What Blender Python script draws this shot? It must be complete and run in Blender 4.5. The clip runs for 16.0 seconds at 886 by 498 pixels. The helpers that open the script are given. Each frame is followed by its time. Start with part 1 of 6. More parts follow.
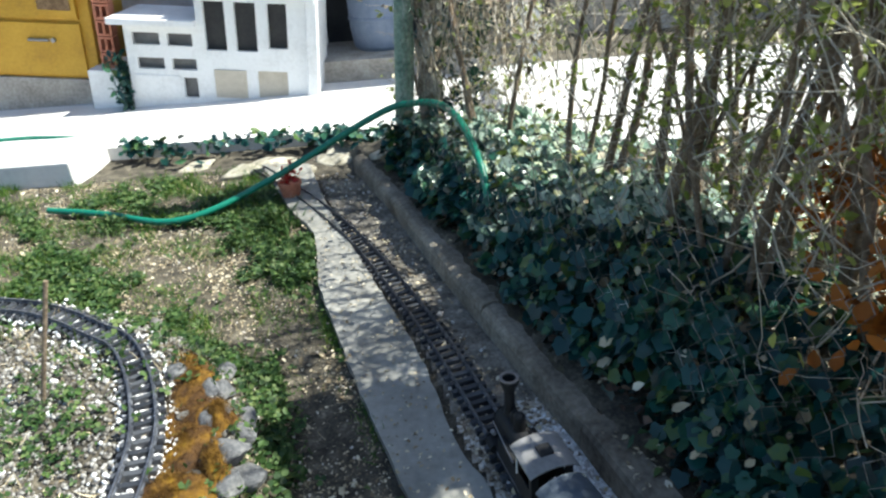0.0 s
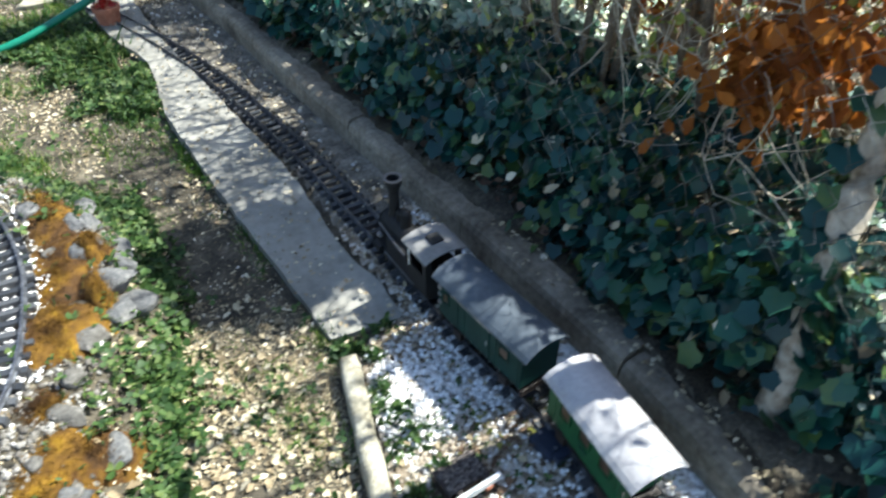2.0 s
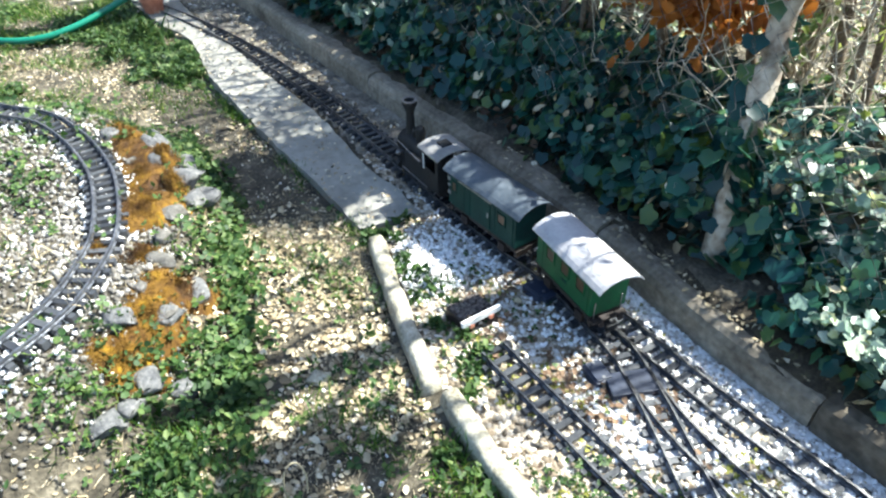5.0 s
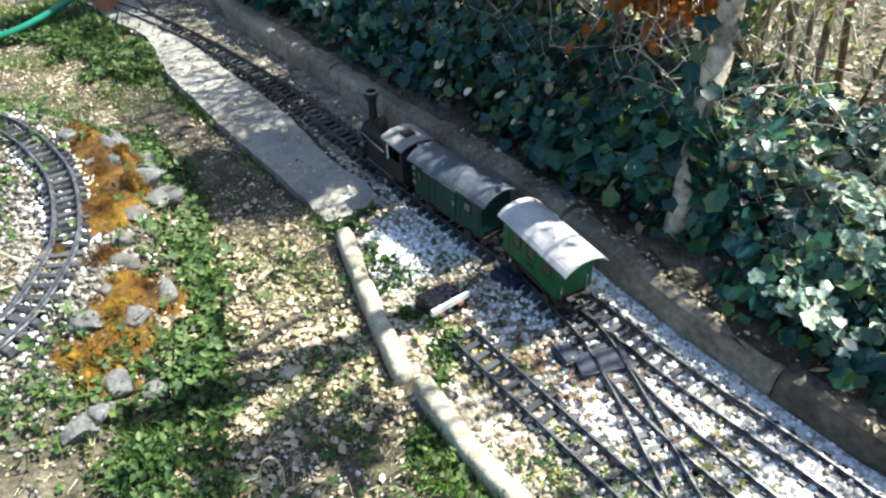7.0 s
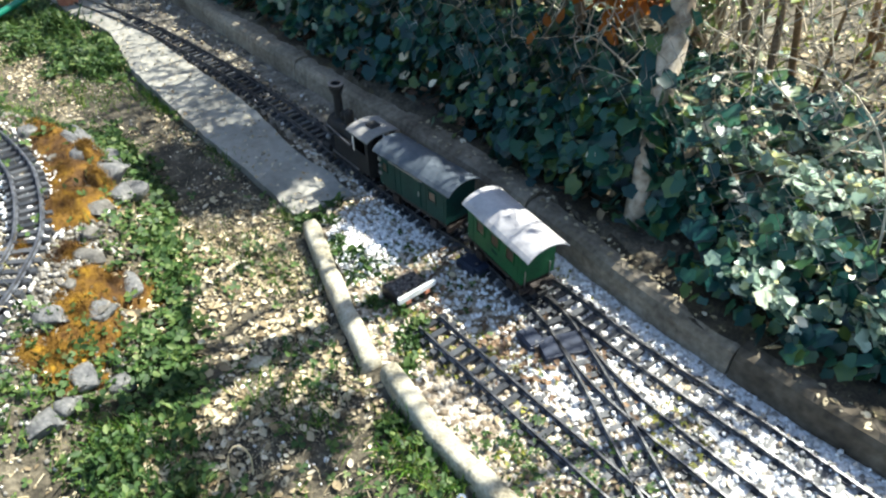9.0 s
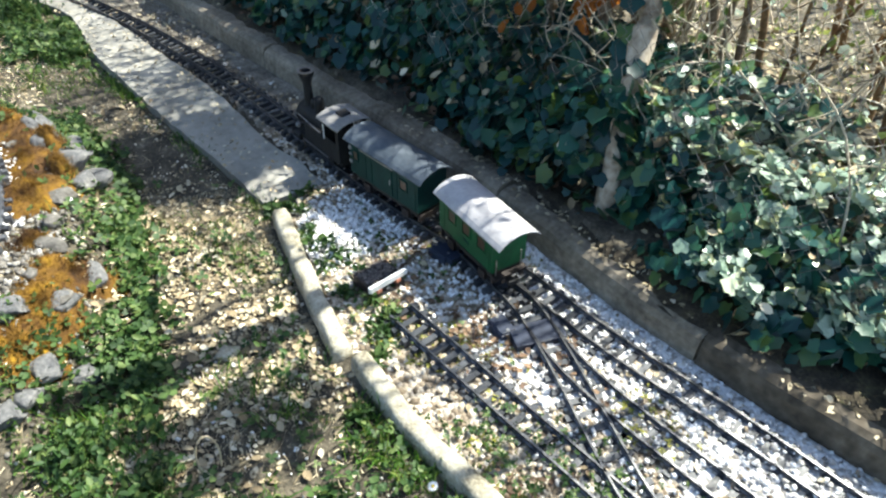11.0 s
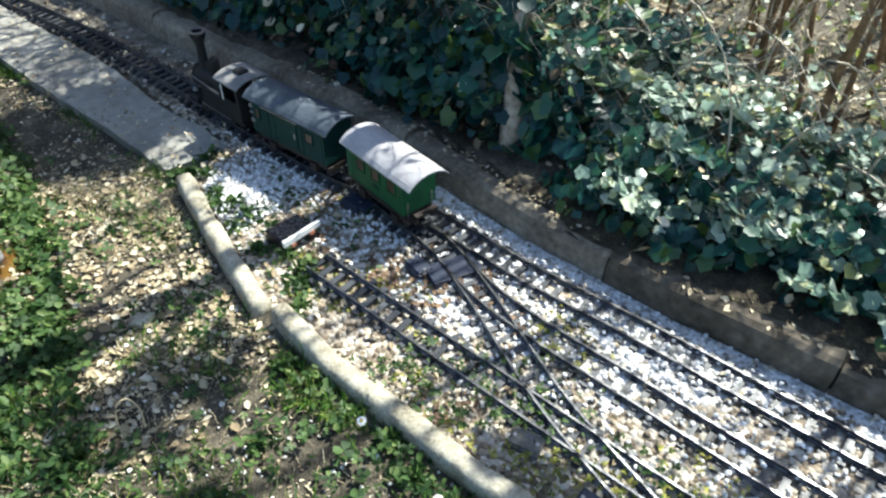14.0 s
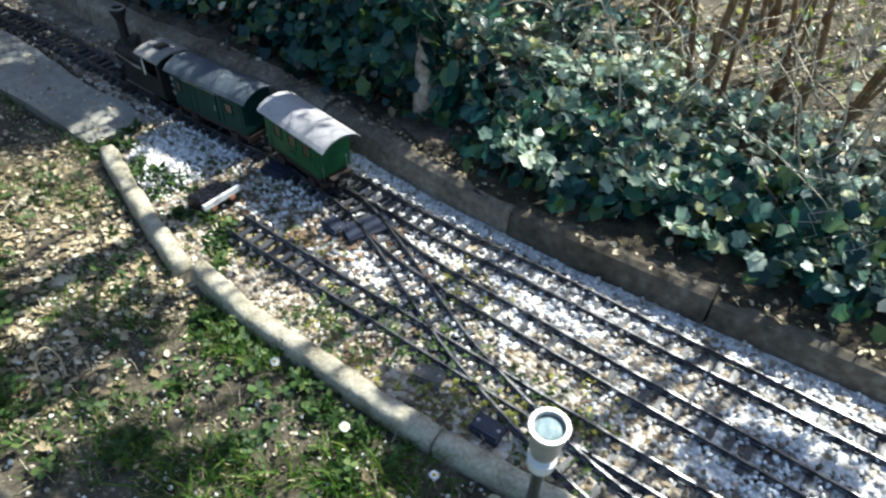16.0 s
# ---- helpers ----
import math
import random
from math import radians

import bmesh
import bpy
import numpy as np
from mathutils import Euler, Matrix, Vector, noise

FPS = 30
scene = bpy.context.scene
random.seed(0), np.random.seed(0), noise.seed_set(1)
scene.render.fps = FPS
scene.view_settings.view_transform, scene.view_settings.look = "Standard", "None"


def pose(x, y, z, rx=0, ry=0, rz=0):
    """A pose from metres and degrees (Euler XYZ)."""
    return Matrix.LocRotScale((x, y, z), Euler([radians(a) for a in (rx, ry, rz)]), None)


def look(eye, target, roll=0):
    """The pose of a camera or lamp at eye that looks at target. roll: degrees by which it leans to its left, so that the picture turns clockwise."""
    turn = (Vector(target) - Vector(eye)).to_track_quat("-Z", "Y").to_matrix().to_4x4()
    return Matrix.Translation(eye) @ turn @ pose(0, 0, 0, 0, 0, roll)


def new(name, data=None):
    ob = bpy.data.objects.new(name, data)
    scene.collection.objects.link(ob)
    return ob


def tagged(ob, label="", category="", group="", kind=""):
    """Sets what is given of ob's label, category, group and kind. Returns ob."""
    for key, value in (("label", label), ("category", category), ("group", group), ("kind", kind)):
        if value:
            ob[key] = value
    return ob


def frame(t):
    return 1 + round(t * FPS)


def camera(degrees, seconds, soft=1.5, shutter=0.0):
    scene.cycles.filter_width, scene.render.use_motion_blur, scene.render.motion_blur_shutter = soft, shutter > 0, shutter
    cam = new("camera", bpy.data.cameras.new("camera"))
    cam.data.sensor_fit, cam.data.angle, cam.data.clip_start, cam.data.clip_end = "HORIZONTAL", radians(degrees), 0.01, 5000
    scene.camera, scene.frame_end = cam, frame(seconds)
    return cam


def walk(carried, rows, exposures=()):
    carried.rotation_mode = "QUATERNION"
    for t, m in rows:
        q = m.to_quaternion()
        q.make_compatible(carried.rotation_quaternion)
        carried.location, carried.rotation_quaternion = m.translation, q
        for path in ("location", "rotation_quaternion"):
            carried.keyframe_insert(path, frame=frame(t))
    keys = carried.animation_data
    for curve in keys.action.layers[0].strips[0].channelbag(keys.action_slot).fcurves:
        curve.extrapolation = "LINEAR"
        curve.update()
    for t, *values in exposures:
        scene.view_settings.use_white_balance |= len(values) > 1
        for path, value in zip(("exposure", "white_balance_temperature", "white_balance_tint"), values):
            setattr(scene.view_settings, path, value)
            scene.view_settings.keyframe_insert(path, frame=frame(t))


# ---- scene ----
cam = camera(65.7, 16.0, 2.3, 0.5)
PATH = [
    (0, (0.102, 0.041, 0.979), (0.103, 1.81, 0.047), -4.3),
    (0.5, (0.1, 0.023, 0.971), (0.164, 1.796, 0.049), -5.7),
    (1, (0.096, 0.003, 0.979), (0.245, 1.737, -0.007), -5.3),
    (1.5, (0.096, -0.025, 0.96), (0.355, 1.538, -0.262), -4.3),
    (2, (0.009, -0.005, 0.926), (0.419, 1.444, -0.39), -0.4),
    (2.5, (-0.076, -0.019, 0.886), (0.301, 1.477, -0.387), -2.6),
    (3, (-0.04, -0.11, 0.886), (0.349, 1.406, -0.359), -2.6),
    (3.5, (-0.009, -0.244, 0.889), (0.284, 1.288, -0.363), -4.1),
    (4, (-0.056, -0.35, 0.892), (0.3, 1.179, -0.347), -3.0),
    (4.2, (-0.097, -0.375, 0.887), (0.29, 1.146, -0.353), -2.1),
    (6.3, (-0.117, -0.358, 0.907), (0.336, 1.133, -0.347), -2.0),
    (6.5, (-0.113, -0.367, 0.9), (0.344, 1.118, -0.359), -2.4),
    (7, (-0.107, -0.379, 0.9), (0.385, 1.083, -0.373), -1.8),
    (7.5, (-0.102, -0.387, 0.899), (0.409, 1.061, -0.383), -1.8),
    (8, (-0.105, -0.393, 0.901), (0.423, 1.031, -0.4), -1.8),
    (8.5, (-0.101, -0.401, 0.902), (0.443, 1.029, -0.386), -1.3),
    (9, (-0.096, -0.405, 0.901), (0.458, 1.024, -0.384), -1.2),
    (11.5, (-0.094, -0.407, 0.892), (0.544, 0.968, -0.413), 0.7),
    (12, (-0.093, -0.414, 0.896), (0.56, 0.961, -0.401), 0.4),
    (12.5, (-0.097, -0.422, 0.892), (0.6, 0.927, -0.41), 1.2),
    (13, (-0.097, -0.435, 0.875), (0.659, 0.85, -0.458), 0.6),
    (13.5, (-0.1, -0.443, 0.868), (0.677, 0.817, -0.477), 2.0),
    (14, (-0.095, -0.46, 0.86), (0.694, 0.781, -0.495), 0.9),
    (14.5, (-0.088, -0.482, 0.855), (0.734, 0.739, -0.499), 0.1),
    (15, (-0.094, -0.527, 0.854), (0.771, 0.691, -0.475), 1.2),
    (15.5, (-0.113, -0.571, 0.859), (0.77, 0.634, -0.47), 1.6),
    (16, (-0.088, -0.592, 0.86), (0.805, 0.573, -0.498), 2.8),
]
walk(cam, [(t, look(eye, target, roll)) for t, eye, target, roll in PATH], [(0, 1.1, 6100, 5), (1.5, 1.3, 6100, 5), (2.5, 1.58, 6050, 5), (3.5, 1.92, 6050, 5), (6.5, 1.65, 6250, 5), (8, 1.55, 6400, 5), (12, 1.48, 6350, 5), (14, 1.25, 6150, 5), (16, 1.05, 6150, 5)])

# ---- daylight ----
SUN = Vector((0.60, 0.06, 0.80)).normalized()
world = bpy.data.worlds.new("sky")
scene.world = world
world.use_nodes = True
sky = world.node_tree.nodes.new("ShaderNodeTexSky")
sky.sky_type, sky.sun_disc = "NISHITA", False
sky.sun_elevation, sky.sun_rotation = math.asin(SUN.z), math.atan2(SUN.x, SUN.y)
world.node_tree.nodes["Background"].inputs[1].default_value = 0.095
world.node_tree.links.new(sky.outputs[0], world.node_tree.nodes["Background"].inputs[0])
lamp = bpy.data.lights.new("sun", "SUN")
lamp.energy, lamp.angle, lamp.color = 5.0, radians(0.55), (1.0, 0.96, 0.86)
sun = new("sun", lamp)
sun.matrix_world = look(SUN * 20, (0, 0, 0))

# ---- materials ----
def surface(name, colours, scale=30.0, rough=0.8, bump=0.3, metal=0.0, fine=6.0, vary="none", spec=0.5, depth=0.004):
    """A procedural surface: colours along a ramp of noise at two scales, or along a random value per piece."""
    m = bpy.data.materials.new(name)
    m.use_nodes = True
    nt = m.node_tree
    n, l = nt.nodes, nt.links
    b = n["Principled BSDF"]
    b.inputs["Roughness"].default_value, b.inputs["Metallic"].default_value = rough, metal
    b.inputs["Specular IOR Level"].default_value = spec
    co = n.new("ShaderNodeTexCoord")
    big, small = n.new("ShaderNodeTexNoise"), n.new("ShaderNodeTexNoise")
    for tex, s in ((big, scale), (small, scale * fine)):
        tex.inputs["Scale"].default_value, tex.inputs["Detail"].default_value = s, 5.0
        l.new(co.outputs["Object"], tex.inputs["Vector"])
    mix = n.new("ShaderNodeMix")
    mix.inputs[0].default_value = 0.4
    l.new(big.outputs[0], mix.inputs[2]), l.new(small.outputs[0], mix.inputs[3])
    value = mix.outputs[0]
    if vary != "none":
        rnd = n.new("ShaderNodeNewGeometry").outputs["Random Per Island"] if vary == "island" else n.new("ShaderNodeObjectInfo").outputs["Random"]
        blend = n.new("ShaderNodeMath")
        blend.operation = "MULTIPLY_ADD"
        blend.inputs[1].default_value = 0.35
        l.new(value, blend.inputs[0])
        half = n.new("ShaderNodeMath")
        half.operation = "MULTIPLY"
        half.inputs[1].default_value = 0.72
        l.new(rnd, half.inputs[0]), l.new(half.outputs[0], blend.inputs[2])
        value = blend.outputs[0]
        low, high = 0.1, 0.95
    else:
        low, high = 0.32, 0.68
    ramp = n.new("ShaderNodeValToRGB")
    e = ramp.color_ramp.elements
    while len(e) < len(colours):
        e.new(0.5)
    for i, c in enumerate(colours):
        e[i].position, e[i].color = low + (high - low) * i / max(1, len(colours) - 1), (*c, 1)
    l.new(value, ramp.inputs[0]), l.new(ramp.outputs[0], b.inputs["Base Color"])
    if bump:
        bp = n.new("ShaderNodeBump")
        bp.inputs["Strength"].default_value, bp.inputs["Distance"].default_value = bump, depth
        l.new(mix.outputs[0], bp.inputs["Height"]), l.new(bp.outputs[0], b.inputs["Normal"])
    return m


M_SOIL = surface("soil", [(0.016, 0.0135, 0.009), (0.046, 0.039, 0.027), (0.098, 0.083, 0.058), (0.21, 0.182, 0.132)], 17, 0.95, 1.0, fine=7, depth=0.012)
M_GRAVEL = surface("marble_gravel", [(0.28, 0.245, 0.21), (0.60, 0.575, 0.545), (0.80, 0.79, 0.78), (0.87, 0.86, 0.85), (0.88, 0.88, 0.88)], 60, 0.75, 0.3, vary="island")
M_MIXED = surface("mixed_gravel", [(0.10, 0.074, 0.050), (0.27, 0.218, 0.155), (0.48, 0.425, 0.345), (0.76, 0.73, 0.68)], 60, 0.85, 0.4, vary="island")
M_BEDSTONE = surface("bed_gravel", [(0.05, 0.042, 0.034), (0.12, 0.108, 0.092), (0.24, 0.225, 0.20), (0.44, 0.425, 0.40)], 60, 0.85, 0.4, vary="island")
M_CONCRETE = surface("concrete", [(0.16, 0.152, 0.132), (0.26, 0.25, 0.22), (0.36, 0.345, 0.305)], 6, 0.9, 0.3, fine=9, depth=0.003)
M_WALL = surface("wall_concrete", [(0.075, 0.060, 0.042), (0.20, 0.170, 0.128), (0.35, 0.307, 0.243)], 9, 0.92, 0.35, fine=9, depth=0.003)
M_NEARWALL = surface("dark_wall_concrete", [(0.030, 0.024, 0.016), (0.075, 0.060, 0.042), (0.13, 0.108, 0.080), (0.24, 0.205, 0.16)], 7, 0.95, 0.5, fine=8, depth=0.004)
M_EDGING = surface("edging_concrete", [(0.12, 0.105, 0.07), (0.30, 0.27, 0.20), (0.43, 0.395, 0.31), (0.58, 0.54, 0.44)], 26, 0.92, 0.9, fine=7, depth=0.004)
M_ROCK = surface("grey_rock", [(0.035, 0.036, 0.04), (0.085, 0.086, 0.09), (0.15, 0.148, 0.145), (0.26, 0.255, 0.24)], 22, 0.85, 0.8, fine=6, depth=0.01)
M_PALE = surface("pale_rock", [(0.05, 0.045, 0.038), (0.12, 0.112, 0.10), (0.25, 0.235, 0.21)], 26, 0.85, 0.7, fine=6, depth=0.008)
M_RUST = surface("rust_moss", [(0.016, 0.006, 0.001), (0.070, 0.029, 0.001), (0.16, 0.080, 0.002), (0.37, 0.215, 0.006)], 12, 0.9, 0.9, fine=5, depth=0.01)
M_SLEEPER = surface("sleeper_plastic", [(0.016, 0.018, 0.023), (0.038, 0.042, 0.05), (0.085, 0.088, 0.095)], 40, 0.45, 0.3, vary="object")
M_RAIL = surface("rail_brass", [(0.05, 0.052, 0.06), (0.13, 0.132, 0.14), (0.30, 0.29, 0.28)], 40, 0.34, 0.2, metal=0.85)
M_LOOPRAIL = surface("weathered_rail", [(0.09, 0.092, 0.105), (0.21, 0.22, 0.245), (0.42, 0.42, 0.43)], 25, 0.40, 0.2, metal=0.8)
M_NAVY = surface("navy_plastic", [(0.012, 0.018, 0.035), (0.03, 0.04, 0.07)], 50, 0.45, 0.1)
M_WHITE = surface("white_paint", [(0.66, 0.65, 0.62), (0.80, 0.80, 0.78)], 20, 0.6, 0.1)
M_BLACK = surface("black_paint", [(0.008, 0.008, 0.009), (0.022, 0.022, 0.023)], 60, 0.6, 0.15, spec=0.3)
M_MOSS = surface("yellow_moss", [(0.10, 0.11, 0.015), (0.20, 0.20, 0.03), (0.36, 0.33, 0.06)], 40, 0.8, 0.2, vary="island")
M_CHIP = surface("bark_chip", [(0.06, 0.035, 0.02), (0.14, 0.085, 0.05), (0.26, 0.17, 0.10)], 40, 0.85, 0.4, vary="island")
M_BEIGE = surface("beige_board", [(0.42, 0.37, 0.29), (0.55, 0.50, 0.41)], 8, 0.8, 0.2)
M_BLUEGREY = surface("blue_grey_drum", [(0.16, 0.20, 0.28), (0.27, 0.32, 0.41)], 5, 0.5, 0.1)
M_GREEN = surface("bright_green_paint", [(0.002, 0.046, 0.017), (0.004, 0.070, 0.024), (0.006, 0.092, 0.030)], 25, 0.5, 0.1, spec=0.35)
M_DARKGREEN = surface("dark_green_paint", [(0.002, 0.020, 0.018), (0.003, 0.032, 0.028), (0.005, 0.045, 0.038)], 25, 0.6, 0.1, spec=0.25)
M_ROOF = surface("light_grey_roof", [(0.28, 0.27, 0.285), (0.37, 0.36, 0.375), (0.46, 0.45, 0.46)], 20, 0.6, 0.15)
M_DARKROOF = surface("dark_grey_roof", [(0.032, 0.044, 0.06), (0.058, 0.074, 0.094), (0.098, 0.115, 0.14)], 18, 0.6, 0.2)
M_CABROOF = surface("cab_roof", [(0.16, 0.155, 0.15), (0.26, 0.25, 0.245)], 25, 0.7, 0.2)
M_BROWN = surface("brown_plastic", [(0.014, 0.009, 0.008), (0.030, 0.019, 0.015)], 50, 0.6, 0.1)
M_WINDOW = surface("window_interior", [(0.02, 0.014, 0.008), (0.05, 0.028, 0.016), (0.11, 0.055, 0.03)], 60, 0.35, 0.0)
M_STEEL = surface("steel", [(0.25, 0.25, 0.26), (0.42, 0.42, 0.43)], 60, 0.35, 0.1, metal=0.9)
# Dark teal ivy, with the bluish tint of shade put into the colour.
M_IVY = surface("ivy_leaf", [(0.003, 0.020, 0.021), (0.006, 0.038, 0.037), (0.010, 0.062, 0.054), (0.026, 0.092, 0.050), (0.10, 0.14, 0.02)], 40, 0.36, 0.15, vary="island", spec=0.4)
M_CLOVER = surface("clover_leaf", [(0.014, 0.038, 0.011), (0.035, 0.084, 0.019), (0.080, 0.150, 0.036), (0.20, 0.26, 0.08)], 40, 0.6, 0.1, vary="island")
M_GRASS = surface("grass_blade", [(0.015, 0.052, 0.005), (0.040, 0.125, 0.009), (0.10, 0.20, 0.020), (0.25, 0.27, 0.06)], 40, 0.6, 0.1, vary="island")
M_LITTER = surface("dead_leaf", [(0.10, 0.070, 0.038), (0.25, 0.192, 0.112), (0.47, 0.39, 0.25), (0.74, 0.67, 0.51)], 40, 0.8, 0.3, vary="island")
M_WITHERED = surface("withered_leaf", [(0.045, 0.026, 0.016), (0.11, 0.066, 0.042), (0.20, 0.125, 0.080)], 40, 0.8, 0.3, vary="island")
M_ORANGE = surface("orange_leaf", [(0.14, 0.040, 0.008), (0.36, 0.115, 0.016), (0.52, 0.20, 0.035)], 40, 0.7, 0.2, vary="island")
M_BARK = surface("bark", [(0.08, 0.054, 0.034), (0.20, 0.145, 0.095), (0.36, 0.28, 0.20)], 30, 0.9, 0.9, fine=5, depth=0.006)
M_PALEBARK = surface("pale_bark", [(0.07, 0.05, 0.032), (0.24, 0.185, 0.135), (0.44, 0.38, 0.30), (0.54, 0.48, 0.40)], 11, 0.85, 0.7, fine=6, depth=0.005)
M_BROWNBARK = surface("brown_bark", [(0.07, 0.038, 0.018), (0.19, 0.11, 0.05), (0.34, 0.22, 0.12)], 30, 0.85, 0.8, fine=5, depth=0.005)
# Lit copy of the ivy colour; sunlight is put into its pale stops.
M_SUNIVY = surface("sunlit_ivy_leaf", [(0.014, 0.044, 0.030), (0.060, 0.130, 0.085), (0.30, 0.42, 0.32), (0.62, 0.70, 0.58), (0.52, 0.50, 0.10)], 40, 0.30, 0.15, vary="island", spec=0.7)
M_FILL = surface("dark_ballast_fill", [(0.05, 0.042, 0.036), (0.12, 0.10, 0.09), (0.22, 0.19, 0.17)], 60, 0.85, 0.3, vary="island")
M_TWIG = surface("twig", [(0.24, 0.18, 0.12), (0.48, 0.41, 0.30), (0.72, 0.66, 0.55)], 30, 0.7, 0.3, vary="island")
M_BUD = surface("young_leaf", [(0.13, 0.17, 0.03), (0.30, 0.36, 0.07), (0.52, 0.54, 0.17)], 40, 0.5, 0.1, vary="island")
M_SMALL = surface("small_glossy_leaf", [(0.03, 0.07, 0.02), (0.08, 0.15, 0.04), (0.17, 0.24, 0.07), (0.30, 0.34, 0.12)], 40, 0.34, 0.1, vary="island", spec=0.7)
# The palest stops put the glint of sun-hit wire into the colour.
M_WIRE = surface("galvanised_wire", [(0.03, 0.025, 0.02), (0.07, 0.06, 0.05), (0.28, 0.27, 0.25), (0.85, 0.84, 0.82)], 9, 0.45, 0.2, metal=0.35)
M_HOSE = surface("hose_plastic", [(0.008, 0.14, 0.085), (0.014, 0.20, 0.125)], 30, 0.35, 0.05)
M_POST = surface("post_paint", [(0.05, 0.09, 0.065), (0.10, 0.17, 0.125), (0.24, 0.34, 0.26), (0.42, 0.42, 0.34)], 9, 0.6, 0.4, fine=9)
M_PLASTER = surface("white_plaster", [(0.68, 0.67, 0.65), (0.80, 0.795, 0.78), (0.85, 0.845, 0.83)], 5, 0.85, 0.3, fine=10)
M_PATIO = surface("patio_concrete", [(0.55, 0.53, 0.50), (0.66, 0.64, 0.61), (0.74, 0.72, 0.69)], 3, 0.9, 0.4, fine=14)
M_YELLOW = surface("yellow_board", [(0.38, 0.20, 0.015), (0.52, 0.29, 0.02), (0.60, 0.35, 0.035)], 5, 0.6, 0.2, fine=12)
M_BRICK = surface("terracotta", [(0.36, 0.12, 0.065), (0.50, 0.19, 0.11), (0.58, 0.27, 0.17)], 14, 0.85, 0.4)
M_PINK = surface("pinkish_plaster", [(0.46, 0.38, 0.35), (0.60, 0.52, 0.48), (0.68, 0.62, 0.58)], 6, 0.9, 0.4, fine=10)
M_STONE = surface("patio_stone", [(0.20, 0.18, 0.155), (0.34, 0.31, 0.27), (0.48, 0.45, 0.40)], 8, 0.9, 0.6, fine=8)
# Near-black and grey that hold the shade inside openings in their colour.
M_DARK = surface("interior_shade", [(0.02, 0.02, 0.022), (0.05, 0.048, 0.045)], 10, 0.8, 0.1)
M_GREYSHADE = surface("recess_grey", [(0.16, 0.155, 0.15), (0.26, 0.25, 0.24)], 10, 0.8, 0.2)
M_RED = surface("red_plastic", [(0.42, 0.015, 0.01), (0.55, 0.03, 0.015)], 20, 0.4, 0.05)
M_PETAL = surface("daisy_petal", [(0.76, 0.75, 0.75), (0.84, 0.83, 0.83)], 80, 0.6, 0.0)
M_DISC = surface("daisy_disc", [(0.60, 0.42, 0.03), (0.75, 0.55, 0.06)], 80, 0.7, 0.1)
M_PALESTEEL = surface("pale_steel", [(0.45, 0.45, 0.45), (0.66, 0.66, 0.65)], 60, 0.4, 0.05, metal=0.6)
M_GLASS = surface("solar_panel", [(0.13, 0.19, 0.21), (0.34, 0.42, 0.44)], 130, 0.08, 0.0, spec=0.8)


def pebbled(name, colours, size, rough=0.85):
    """Close-packed small stones as colour and relief, for the bed under the loose ones."""
    m = surface(name, colours, 40, rough, 0.0)
    nt = m.node_tree
    n, l = nt.nodes, nt.links
    co, cell = n.new("ShaderNodeTexCoord"), n.new("ShaderNodeTexVoronoi")
    cell.inputs["Scale"].default_value = 1 / size
    l.new(co.outputs["Object"], cell.inputs["Vector"])
    ramp = next(k for k in n if k.type == "VALTORGB")
    for i, e in enumerate(ramp.color_ramp.elements):
        e.position = i / max(1, len(colours) - 1)
    sep = n.new("ShaderNodeSeparateColor")
    l.new(cell.outputs["Color"], sep.inputs[0]), l.new(sep.outputs[0], ramp.inputs[0])
    inv = n.new("ShaderNodeMath")
    inv.operation = "MULTIPLY"
    inv.inputs[1].default_value = -1.0
    l.new(cell.outputs["Distance"], inv.inputs[0])
    bp = n.new("ShaderNodeBump")
    bp.inputs["Strength"].default_value, bp.inputs["Distance"].default_value = 1.0, size * 0.7
    l.new(inv.outputs[0], bp.inputs["Height"]), l.new(bp.outputs[0], n["Principled BSDF"].inputs["Normal"])
    return m


M_BALLAST = pebbled("ballast_bed", [(0.26, 0.235, 0.205), (0.54, 0.52, 0.495), (0.76, 0.75, 0.74), (0.85, 0.85, 0.85)], 0.008)
M_MIXBED = pebbled("pebble_bed", [(0.10, 0.074, 0.048), (0.26, 0.208, 0.148), (0.46, 0.40, 0.32), (0.68, 0.64, 0.57)], 0.009)
M_DUST = surface("dusty_soil", [(0.045, 0.038, 0.028), (0.11, 0.096, 0.076), (0.21, 0.188, 0.152), (0.33, 0.30, 0.25)], 20, 0.95, 0.8, fine=7, depth=0.008)
M_HUMUS = surface("dark_humus", [(0.010, 0.008, 0.005), (0.026, 0.020, 0.012), (0.055, 0.043, 0.025), (0.09, 0.085, 0.035)], 30, 0.95, 1.0, fine=6, depth=0.008)
M_STRAW = surface("straw", [(0.17, 0.13, 0.07), (0.36, 0.295, 0.18), (0.60, 0.52, 0.37)], 40, 0.8, 0.1, vary="island")


def let_through(m, share):
    """Lets a share of the light pass through thin leaves."""
    nt = m.node_tree
    n, l = nt.nodes, nt.links
    b = n["Principled BSDF"]
    thin, mix = n.new("ShaderNodeBsdfTranslucent"), n.new("ShaderNodeMixShader")
    l.new(b.inputs["Base Color"].links[0].from_socket, thin.inputs["Color"])
    mix.inputs[0].default_value = share
    l.new(b.outputs[0], mix.inputs[1]), l.new(thin.outputs[0], mix.inputs[2])
    l.new(mix.outputs[0], n["Material Output"].inputs["Surface"])


for m, share in ((M_BUD, 0.5), (M_SMALL, 0.4), (M_SUNIVY, 0.35), (M_CLOVER, 0.4), (M_GRASS, 0.4), (M_ORANGE, 0.5), (M_IVY, 0.10)):
    let_through(m, share)

# ---- shape helpers ----
RNG = np.random.default_rng(7)


